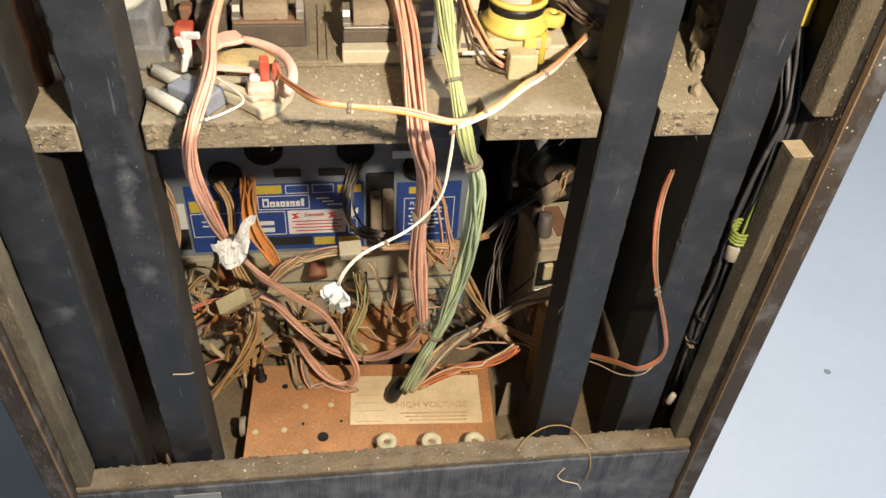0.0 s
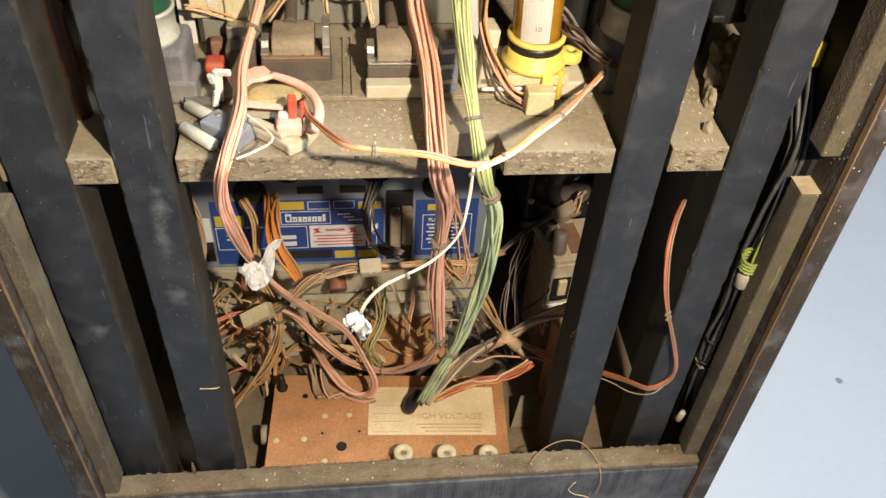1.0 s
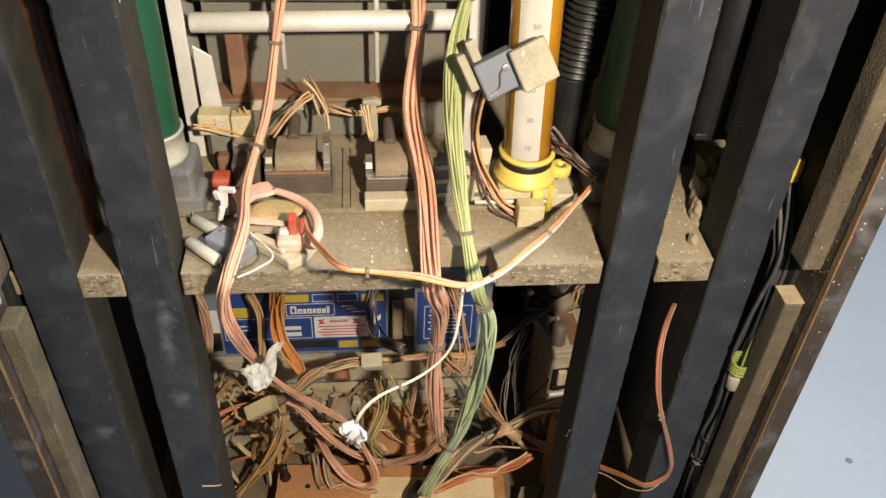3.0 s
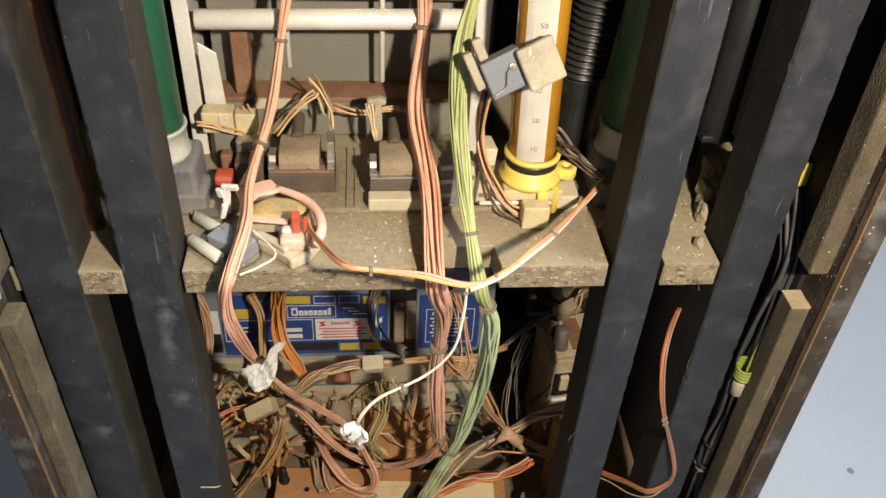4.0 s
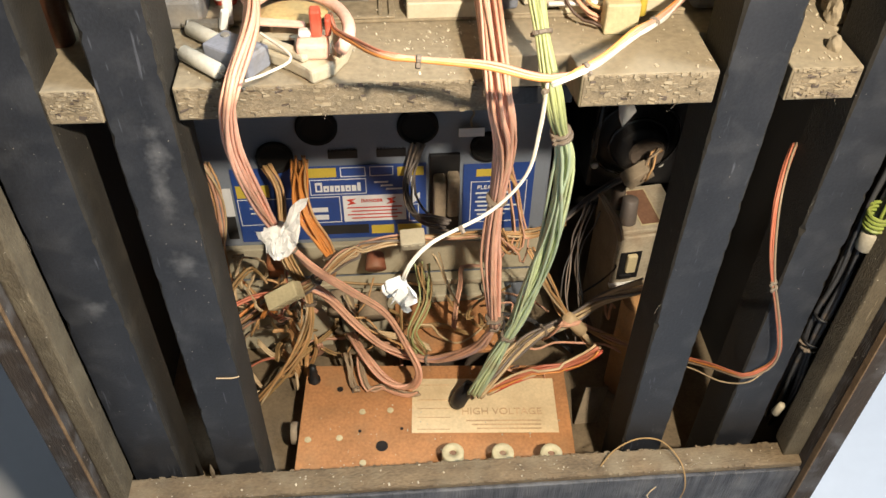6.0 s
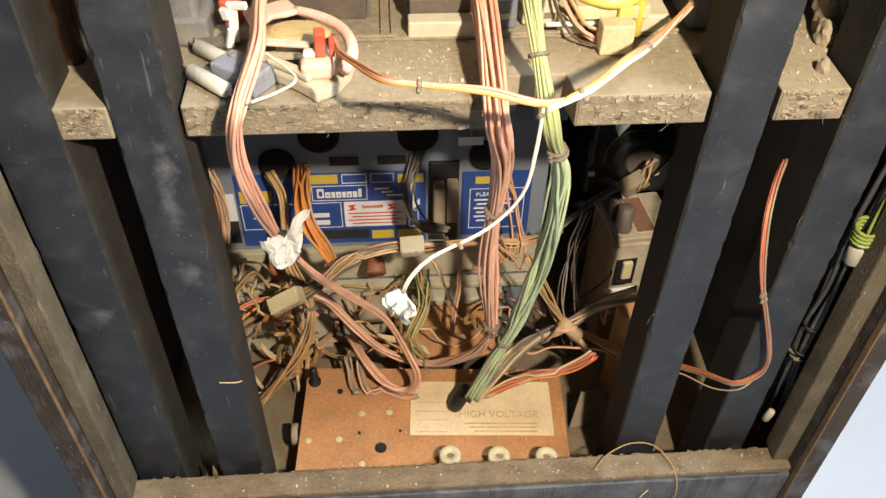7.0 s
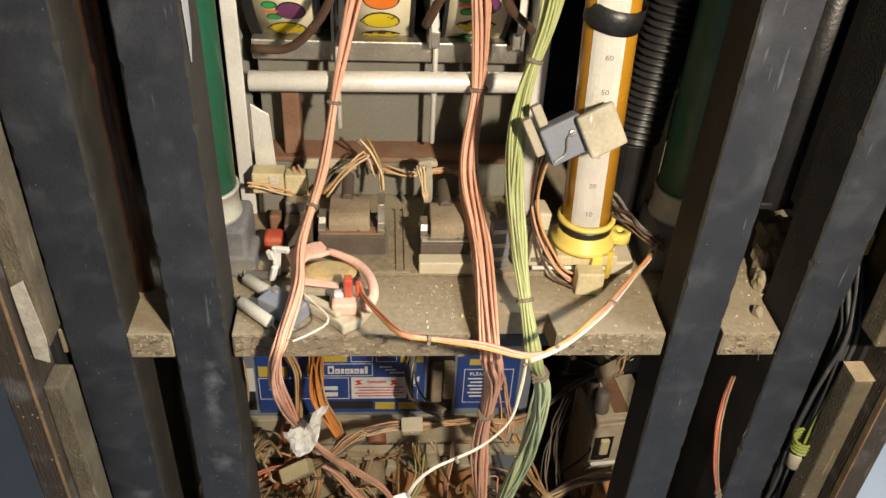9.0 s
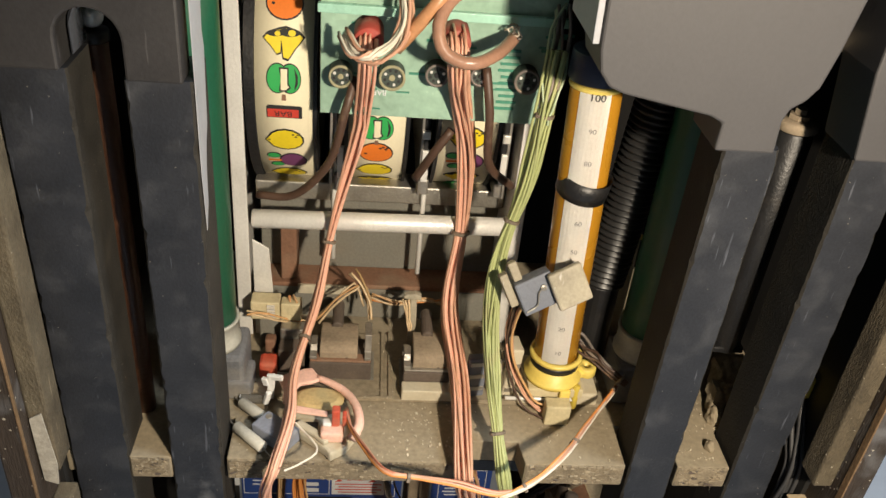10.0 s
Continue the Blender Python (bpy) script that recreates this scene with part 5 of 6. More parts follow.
for k in range(26):
    x, z = rng.uniform(-0.074, 0.046), rng.uniform(0.900, 0.950)
    w = rng.uniform(0.004, 0.016)
    part("track", box(x, x + w, 0.0943, 0.0949, z, z + rng.uniform(0.0007, 0.002), 0), PCB_TRACK, pb)
for k in range(10):
    z = 0.905 + 0.0038 * k
    part("track", box(0.020 + 0.001 * (k % 3), 0.0315, 0.0942, 0.0949, z, z + 0.0016, 0), PCB_TRACK, pb)
for x, z, r in ((-0.067, 0.9225, 0.0085), (-0.039, 0.9235, 0.0095), (-0.0145, 0.9265, 0.0085), (0.0095, 0.9275, 0.0075), (0.0355, 0.926, 0.0095)):
    r *= 0.84
    s = part("round_socket", cyl((x, 0.0862, z), (x, 0.0948, z), r * 0.92, seg=26), mat("dark_green_dusty_socket", (0.045, 0.06, 0.05), 0.6, dust=0.2, dust_color=(0.16, 0.18, 0.13)), pb, "round black socket")
    smooth(part("socket_rim", lathe([(r * 0.74, 0), (r * 0.92, 0), (r * 0.92, 0.0012), (r * 0.74, 0.0012), (r * 0.74, 0)], pose(x, 0.0861, z, 90), 26), TAN_RIM if x < -0.03 else GREYW, s))
    for k in range(8):
        a = 0.3 + math.pi * k / 4
        part("contact", cyl((x + r * 0.52 * math.cos(a), 0.0857, z + r * 0.52 * math.sin(a)), (x + r * 0.52 * math.cos(a), 0.0861, z + r * 0.52 * math.sin(a)), 0.0009, seg=8), BLACK_INK if k % 3 else ALU, s)
    part("key_post", cyl((x, 0.0854, z), (x, 0.0861, z), r * 0.22, seg=12), TAN_RIM if x < -0.03 else BLACK, s)
for x, z in ((-0.0525, 0.9475), (-0.0065, 0.9495)):
    smooth(part("red_plug", cyl((x, 0.078, z - 0.002), (x, 0.0948, z), 0.0080, seg=24), mat("dusty_maroon_plastic", (0.33, 0.05, 0.035), 0.6, dust=0.3, dust_color=(0.40, 0.22, 0.16)), pb, "dusty red round plug"))
t = panel_text("BAR", 0.0045, -0.0455, 0.0945, 0.911, WHITE_INK, pb, (90, 0, 0), name="lettering")
t.matrix_basis = pose(-0.0455, 0.0946, 0.911, 90, 180, 0)

# ---- wiring ----
loom("wire_loom", "pink wire loom hanging from the circuit board over the shelf edge", [(-0.0525, 0.084, 0.948), (-0.0525, 0.070, 0.945), (-0.0525, 0.074, 0.930), (-0.054, 0.094, 0.900), (-0.056, 0.101, 0.880), (-0.070, 0.110, 0.815), (-0.079, 0.085, 0.771), (-0.090, 0.045, 0.746), (-0.090, 0.012, 0.739), (-0.096, -0.018, 0.729), (-0.101, -0.016, 0.711), (-0.104, 0.000, 0.675), (-0.103, 0.045, 0.600), (-0.098, 0.058, 0.573)], [(PINK, 11), (ROSE, 2)], 0.0030, 0.00085, (0.34, 0.47, 0.985), 0.001, 2)
loom("wire_loom", "thick pink wire loom passing down through the shelf notch", [(-0.0065, 0.084, 0.950), (-0.0060, 0.070, 0.948), (-0.004, 0.074, 0.932), (-0.001, 0.087, 0.915), (0.008, 0.104, 0.872), (0.012, 0.114, 0.809), (0.007, 0.090, 0.767), (0.013, 0.045, 0.739), (0.013, -0.012, 0.719), (0.022, 0.012, 0.668), (0.023, 0.036, 0.584), (0.030, 0.043, 0.503)], [(PINK, 18), (ROSE, 5)], 0.0046, 0.00092, (0.29, 0.78, 0.99), 0.0012, 3)
loom("wire_loom", "mauve end of the pink loom curling over the bottom wiring", [(0.030, 0.043, 0.501), (0.020, 0.055, 0.465), (-0.008, 0.075, 0.430), (-0.038, 0.090, 0.426), (-0.063, 0.100, 0.444), (-0.083, 0.110, 0.466), (-0.098, 0.110, 0.480)], [(MAUVE, 4), (ROSE, 6)], 0.0023, 0.0012, (0.02, 0.45), 0.001, 4)
loom("wire_loom", "grey upper wires of the green loom", [(0.050, 0.088, 0.968), (0.0475, 0.074, 0.950), (0.0450, 0.066, 0.930), (0.0425, 0.064, 0.912)], [(GREYW, 6), (TEAL, 4)], 0.0046, 0.0008, (0.95,), 0.0016, 31)
loom("wire_loom", "pale green wire loom running down to the high voltage box", [(0.046, 0.068, 0.951), (0.043, 0.064, 0.918), (0.039, 0.065, 0.872), (0.029, 0.058, 0.830), (0.027, 0.047, 0.792), (0.031, 0.025, 0.753), (0.039, -0.004, 0.710), (0.0475, 0.003, 0.682)], [(LIME, 22)], 0.0038, 0.00082, (0.35, 0.80, 0.995), 0.0014, 5)
loom("wire_loom", "mint green lower wires of the loom ending at a black plug", [(0.0475, 0.003, 0.6825), (0.053, 0.012, 0.656), (0.054, 0.028, 0.590), (0.046, 0.044, 0.512), (0.033, 0.050, 0.460), (0.020, 0.053, 0.418)], [(MINT, 16), (TEAL, 6)], 0.0042, 0.00082, (0.01, 0.74), 0.0018, 5)
loom("wire_loom", "orange and white wire loom draped in front of the shelf", [(0.116, 0.050, 0.736), (0.089, 0.012, 0.740), (0.063, -0.030, 0.755), (0.045, -0.044, 0.751), (0.027, -0.050, 0.748), (0.004, -0.048, 0.753), (-0.017, -0.045, 0.754), (-0.034, -0.042, 0.755), (-0.0455, -0.016, 0.746), (-0.0505, -0.002, 0.741), (-0.0540, 0.010, 0.737), (-0.0565, 0.024, 0.736)], [(ROSE, 3), (ORANGEW, 1), (RUSTW, 1)], 0.0011, 0.0007, (0.03, 0.28, 0.47, 0.70), 0.0008, 6)
loom("wire_loom", "white and cream wires joining the draped loom", [(0.116, 0.0485, 0.7355), (0.089, 0.0105, 0.7395), (0.063, -0.0315, 0.7545), (0.045, -0.0455, 0.7505), (0.0270, -0.0515, 0.7465)], [(WHITEW, 2)], 0.0007, 0.0007, (0.5,), 0.0008, 66)
loom("wire_loom", "white wires hanging to a white plug", [(0.026, -0.050, 0.747), (0.025, -0.051, 0.727), (0.021, -0.053, 0.705), (0.007, -0.055, 0.688), (-0.017, -0.058, 0.675), (-0.027, -0.060, 0.664), (-0.030, -0.061, 0.656)], [(WHITEW, 2)], 0.0004, 0.0006, (0.05, 0.70), 0.0003, 7)
loom("wire_loom", "dusty pink wires looping above the brown board", [(-0.097, 0.058, 0.569), (-0.084, 0.070, 0.533), (-0.064, 0.080, 0.501), (-0.041, 0.080, 0.477), (-0.027, 0.075, 0.446), (-0.019, 0.070, 0.421), (-0.026, 0.072, 0.401), (-0.043, 0.080, 0.401), (-0.058, 0.095, 0.411), (-0.070, 0.125, 0.405)], [(ROSE, 6), (PINK, 2)], 0.0018, 0.0011, (0.04,), 0.0012, 8)
loom("wire_loom", "olive and tan wires from a round socket", [(-0.123, 0.178, 0.535), (-0.114, 0.165, 0.523), (-0.113, 0.150, 0.503), (-0.110, 0.130, 0.490), (-0.096, 0.110, 0.470), (-0.098, 0.100, 0.443), (-0.112, 0.090, 0.416), (-0.141, 0.085, 0.377)], [(OLIVEW, 5), (TANW, 4), (CREAMW, 1)], 0.0034, 0.0009, (0.5,), 0.0020, 9)
loom("wire_loom", "flat orange wires fanning from a round socket", [(-0.099, 0.180, 0.536), (-0.097, 0.150, 0.541), (-0.094, 0.124, 0.534), (-0.084, 0.118, 0.516), (-0.077, 0.114, 0.499), (-0.080, 0.108, 0.490)], [(ORANGEW, 12), (TANW, 4)], 0.0044, 0.0010, (0.9,), 0.0014, 10)
loom("wire_loom", "tan wires lying across the power unit", [(-0.159, 0.125, 0.417), (-0.128, 0.120, 0.448), (-0.088, 0.100, 0.494), (-0.067, 0.104, 0.512), (-0.043, 0.110, 0.516), (-0.022, 0.112, 0.517)], [(TANW, 3), (CREAMW, 3), (ROSE, 2), (GREYW, 2)], 0.0034, 0.0009, (0.62,), 0.0016, 11)
loom("wire_loom", "cream and tan wires crossing to the fan", [(-0.017, 0.112, 0.517), (0.010, 0.120, 0.511), (0.036, 0.130, 0.502), (0.062, 0.130, 0.500), (0.082, 0.148, 0.488), (0.098, 0.160, 0.484)], [(CREAMW, 3), (TANW, 4), (ROSE, 1)], 0.0026, 0.0009, (0.9,), 0.0014, 12)
loom("wire_loom", "grey wires from a black socket", [(-0.011, 0.186, 0.545), (-0.020, 0.172, 0.519), (-0.015, 0.145, 0.511), (0.006, 0.120, 0.521)], [(GREYW, 8)], 0.0034, 0.0009, (), 0.0018, 13)
loom("wire_loom", "dusty tan wires behind the pink loom", [(0.051, 0.178, 0.533), (0.057, 0.150, 0.518), (0.059, 0.130, 0.496), (0.052, 0.120, 0.491), (0.040, 0.120, 0.512)], [(TANW, 5), (ROSE, 4)], 0.0045, 0.0008, (), 0.0030, 14)
loom("wire_loom", "tan cable with a spliced joint", [(0.059, 0.075, 0.522), (0.075, 0.085, 0.488), (0.099, 0.100, 0.436), (0.116, 0.100, 0.407)], [(TANW, 3), (CREAMW, 1)], 0.0018, 0.0010, (), 0.0006, 15)
loom("wire_loom", "orange and cream wires ending over the brown board", [(0.030, 0.058, 0.410), (0.050, 0.060, 0.422), (0.068, 0.060, 0.430), (0.087, 0.060, 0.433), (0.102, 0.060, 0.443), (0.109, 0.060, 0.452)], [(RUSTW, 4), (CREAMW, 3), (REDW, 2), (ORANGEW, 1)], 0.0026, 0.0009, (), 0.0010, 16)
loom("wire_loom", "cream wires running from the brown board to the mains box", [(0.023, 0.055, 0.412), (0.042, 0.065, 0.433), (0.065, 0.085, 0.437), (0.098, 0.100, 0.439), (0.118, 0.100, 0.459), (0.144, 0.090, 0.483)], [(CREAMW, 8), (GREYW, 3)], 0.0034, 0.0011, (0.45,), 0.0016, 17)
loom("wire_loom", "loose red and orange wire between the posts", [(0.1815, 0.0335, 0.6485), (0.173, 0.0195, 0.642), (0.1675, 0.006, 0.628), (0.170, -0.001, 0.604), (0.176, -0.004, 0.582), (0.182, -0.005, 0.566), (0.191, -0.006, 0.541), (0.1955, -0.007, 0.524), (0.1950, -0.0068, 0.512), (0.1900, -0.006, 0.504), (0.1815, -0.003, 0.4965), (0.172, 0.015, 0.4835), (0.160, 0.036, 0.4670)], [(RUSTW, 4), (ORANGEW, 1), (COILW, 1)], 0.0012, 0.00065, (0.385, 0.40), 0.0005, 18)
loom("wire_loom", "black mains cables along the side of the cabinet", [(0.2275, 0.034, 0.748), (0.2280, 0.017, 0.724), (0.2280, 0.008, 0.700), (0.225, 0.008, 0.624), (0.228, 0.010, 0.571), (0.226, 0.010, 0.522), (0.232, 0.016, 0.454), (0.236, 0.022, 0.407)], [(BLACKW, 9)], 0.0052, 0.0015, (0.72,), 0.0016, 19)
loom("wire_loom", "dusty pale wire sagging under the loose red wire", [(0.1930, -0.0065, 0.507), (0.185, -0.005, 0.492), (0.176, 0.008, 0.476), (0.166, 0.026, 0.466), (0.158, 0.037, 0.459)], [(CREAMW, 1)], 0.0002, 0.0005, (), 0.0, 52)
loom("wire_loom", "green and yellow earth wire", [(0.230, 0.004, 0.690), (0.227, 0.002, 0.667), (0.224, 0.000, 0.645), (0.2225, -0.001, 0.630), (0.2215, -0.002, 0.624)], [(YGREEN, 1)], 0.0002, 0.0009, (), 0.0006, 20)
loom("wire_loom", "rose wires to the capacitor", [(0.099, 0.100, 0.436), (0.122, 0.095, 0.425), (0.147, 0.085, 0.419)], [(ROSE, 3), (TANW, 2)], 0.0020, 0.0009, (), 0.0008, 21)
loom("wire_loom", "thin dark wires hanging below the fan", [(0.114, 0.150, 0.510), (0.105, 0.140, 0.478), (0.103, 0.120, 0.448), (0.106, 0.100, 0.416)], [(GREYW, 4), (BLACKW, 2)], 0.0060, 0.0006, (), 0.0040, 22)
loom("wire_loom", "thin cream wires hanging under a beige connector", [(-0.005, 0.100, 0.513), (0.002, 0.100, 0.487), (0.011, 0.100, 0.460)], [(CREAMW, 3)], 0.0016, 0.0006, (), 0.0008, 41)
loom("wire_loom", "frayed tan wires bunched in front of the fan", [(0.150, 0.157, 0.527), (0.153, 0.156, 0.534), (0.157, 0.160, 0.541), (0.162, 0.165, 0.547)], [(COILW, 4), (TANW, 2)], 0.0036, 0.0009, (), 0.0022, 42)
loom("wire_loom", "black fan lead joining the tan wires", [(0.097, 0.160, 0.484), (0.110, 0.164, 0.496), (0.123, 0.165, 0.508), (0.142, 0.164, 0.523)], [(BLACKW, 4), (GREYW, 2)], 0.0016, 0.0010, (), 0.0006, 51)
loom("wire_loom", "dusty tan lead down to the mains box", [(0.124, 0.164, 0.508), (0.131, 0.156, 0.498), (0.137, 0.149, 0.488), (0.1405, 0.143, 0.477)], [(COILW, 4)], 0.0016, 0.0012, (), 0.0006, 43)
loom("wire_loom", "tan wires crossing behind the green loom", [(0.065, 0.120, 0.496), (0.081, 0.105, 0.468), (0.091, 0.100, 0.445), (0.114, 0.095, 0.414)], [(TANW, 4), (CREAMW, 1)], 0.0022, 0.0008, (), 0.0010, 44)
loom("wire_loom", "olive green wires behind the white plug", [(-0.012, 0.130, 0.475), (-0.010, 0.120, 0.448), (-0.022, 0.100, 0.432), (-0.014, 0.100, 0.407)], [(OLIVEW, 4), (LIME, 3)], 0.0036, 0.0008, (), 0.0018, 23)
loom("wire_loom", "stripped white and pink wires looped on a red plug", [(-0.065, 0.070, 0.952), (-0.058, 0.055, 0.947), (-0.047, 0.050, 0.949), (-0.038, 0.060, 0.954), (-0.034, 0.070, 0.966), (-0.038, 0.080, 0.985)], [(WHITEW, 4), (ROSE, 4)], 0.0028, 0.0009, (), 0.0012, 24)
for nm, pts, r, lab in (("cable", [(-0.003, 0.075, 0.979), (-0.013, 0.066, 0.973), (-0.018, 0.058, 0.964), (-0.016, 0.053, 0.954), (-0.009, 0.051, 0.949), (0.001, 0.050, 0.948), (0.013, 0.060, 0.950), (0.024, 0.080, 0.952)], 0.0034, "thick pinkish brown cable looped on the circuit board"), ("cable", [(-0.059, 0.088, 0.922), (-0.064, 0.080, 0.904), (-0.073, 0.090, 0.867), (-0.094, 0.100, 0.839), (-0.117, 0.105, 0.835)], 0.0025, "dark brown cable sagging below the reels"), ("cable", [(0.012, 0.085, 0.933), (0.016, 0.080, 0.909), (0.021, 0.090, 0.872), (0.040, 0.110, 0.847)], 0.0026, "brown cable down from the circuit board"), ("cable", [(-0.002, 0.100, 0.888), (-0.011, 0.100, 0.873), (-0.020, 0.115, 0.847)], 0.0028, "dark brown cable beside the reel"), ("cable", [(-0.038, 0.070, 0.946), (-0.029, 0.066, 0.959), (-0.019, 0.064, 0.973), (-0.012, 0.070, 0.982)], 0.0036, "orange-tan cable sleeve crossing the circuit board")):
    c = thing("cable", pts[0], lab, "cable", "brown cables")
    smooth(part("sheath", sweep(spline(pts), r, 10), TANSLEEVE if r > 0.0035 else SHEATH if r > 0.0033 else BROWNW, c))
loom("wire_loom", "stripped white strands at the end of the thick cable", [(0.023, 0.078, 0.952), (0.025, 0.080, 0.953), (0.025, 0.084, 0.955), (0.022, 0.088, 0.953)], [(WHITEW, 6), (GREYW, 2)], 0.0026, 0.0005, (), 0.0016, 45)
loom("wire_loom", "thin brown and pink wires beside the amber tube", [(0.049, 0.050, 0.819), (0.042, 0.050, 0.798), (0.042, 0.055, 0.773), (0.047, 0.050, 0.748), (0.059, 0.045, 0.726), (0.070, 0.040, 0.721)], [(ROSE, 3), (BROWNW, 2), (TANW, 1)], 0.0030, 0.0008, (), 0.0016, 25)
loom("wire_loom", "dark wires behind the amber tube", [(0.086, 0.060, 0.768), (0.101, 0.062, 0.751), (0.114, 0.055, 0.743), (0.122, 0.050, 0.738)], [(GREYW, 3), (BROWNW, 3)], 0.0034, 0.0009, (0.95,), 0.0016, 26)
for k, (pts, w) in enumerate((
        ([(-0.080, 0.100, 0.742), (-0.066, 0.106, 0.757), (-0.052, 0.112, 0.764), (-0.046, 0.108, 0.752)], [(TANW, 2), (CREAMW, 2)]),
        ([(-0.058, 0.112, 0.775), (-0.050, 0.108, 0.766), (-0.046, 0.104, 0.757), (-0.045, 0.096, 0.748)], [(CREAMW, 2), (OLIVEW, 1)]),
        ([(-0.124, 0.086, 0.757), (-0.112, 0.090, 0.752), (-0.098, 0.098, 0.742), (-0.086, 0.104, 0.735)], [(CREAMW, 2), (TANW, 1)]),
        ([(-0.044, 0.118, 0.752), (-0.026, 0.116, 0.748), (-0.006, 0.118, 0.750), (0.016, 0.120, 0.742)], [(CREAMW, 2), (TANW, 2), (ORANGEW, 1)]),
        ([(-0.098, 0.104, 0.760), (-0.095, 0.100, 0.752), (-0.092, 0.100, 0.740), (-0.090, 0.098, 0.728)], [(ORANGEW, 2), (TANW, 1)]),
        ([(-0.022, 0.096, 0.766), (-0.019, 0.094, 0.752), (-0.018, 0.092, 0.744)], [(CREAMW, 3)]),
)):
    loom("wire_loom", "dusty tan wires tangled behind the solenoids", pts, w, 0.0018, 0.00075, (), 0.0014, 40 + k)


def box_thing(name, label, category, group, m, dims, material, extra=True):
    c = thing(name, m.translation, label, category, group)
    x, y, z = dims
    part("body", box(-x, x, -y, y, -z, z, 0.001, m), material, c)
    if extra:
        for s in (-1, 0, 1):
            part("pin_slot", box(s * x * 0.6 - x * 0.15, s * x * 0.6 + x * 0.15, -y - 0.0004, -y, -z * 0.6, z * 0.6, 0, m), material, c)
    return c


box_thing("plug_connector", "beige plug connector in the tan wiring", "connector", "plug connectors", Matrix.Translation((-0.020, 0.108, 0.521)) @ pose(0, 0, 0, 25, -4), (0.0085, 0.006, 0.0055), BEIGE)
box_thing("plug_connector", "cream plug connector with tan wires", "connector", "plug connectors", Matrix.Translation((-0.111, 0.096, 0.483)) @ pose(0, 0, 0, 35, -33), (0.0130, 0.006, 0.0055), NYLON)
pg = thing("loom_plug", (0.012, 0.056, 0.390), "black plug at the end of the green loom", "plug")
smooth(part("shell", lathe([(0, 0), (0.0045, 0.0005), (0.0060, 0.004), (0.0060, 0.012), (0.0045, 0.018), (0.0035, 0.024), (0, 0.024)], pose(0.008, 0.062, 0.3892, -12, 28, 0), 18), BLACK, pg))
j = thing("cable_joint", (0.092, 0.098, 0.437), "taped grey cable joint", "joint")
smooth(part("sleeve", cyl(Vector((0.092, 0.098, 0.437)) - Vector((0.013, 0, 0.008)), Vector((0.092, 0.098, 0.437)) + Vector((0.008, 0, 0.004)), 0.0048, seg=14), BEIGE, j))
sv = thing("cable_sleeve", (0.220, 0.001, 0.609), "white cable sleeve with an earth wire wrapped round it", "sleeve")
S = Vector((0.2225, 0.0005, 0.609))
up = Vector((-0.05, -0.05, 1.0)).normalized()
smooth(part("sleeve", cyl(S - up * 0.008, S + up * 0.005, 0.0050, seg=18), WORN_BEIGE, sv))
part("earth_wrap", sweep([S + up * (0.0085 + k * 0.00022) + Vector((0.0058 * math.cos(k * 0.5), 0.0058 * math.sin(k * 0.5), 0.0012 * math.sin(k * 0.5))) for k in range(56)], 0.001, 6), YGREEN, sv)
for z in (0.538, 0.515):
    smooth(part("cable_tie", lathe([(0.0054, -0.0009), (0.0063, -0.0009), (0.0063, 0.0009), (0.0054, 0.0009), (0.0054, -0.0009)], pose(0.2240, 0.008, z, 6, 8), 18), BLACK, sv))
smooth(part("white_end", cyl((0.2215, 0.006, 0.440), (0.2225, 0.004, 0.452), 0.0030, 0.0024, seg=14), BEIGE, sv))


def crumple(where, sx, sy, seed, material, name, label, lean=30, top=None):
    """A torn, crumpled scrap of tape."""
    top = top or thing(name, where, label, "tape")
    bm = bmesh.new()
    n = 11
    rng2 = random.Random(seed)
    grid = []
    for i in range(n):
        row = []
        for k in range(n):
            u, v = i / (n - 1) - 0.5, k / (n - 1) - 0.5
            v *= 1 - 0.5 * max(0.0, 2 * abs(u) - 0.35)
            p = Vector((u * sx, 0, v * sy))
            nz = noise.noise_vector(Vector((u * 3.1 + seed, v * 3.1, seed * 1.7)))
            p += nz * 0.30 * min(sx, sy) + Vector((0, 0.004 * math.sin(6 * u + seed), 0))
            if min(i, k, n - 1 - i, n - 1 - k) == 0:
                p *= rng2.uniform(0.90, 1.12)
            row.append(bm.verts.new(Vector(where) + Matrix.Rotation(math.radians(-lean), 3, "Y") @ p))
        grid.append(row)
    for i in range(n - 1):
        for k in range(n - 1):
            bm.faces.new((grid[i][k], grid[i + 1][k], grid[i + 1][k + 1], grid[i][k + 1]))
    bmesh.ops.solidify(bm, geom=list(bm.faces), thickness=0.0008)
    part("scrap", bm, material, top)
    return top


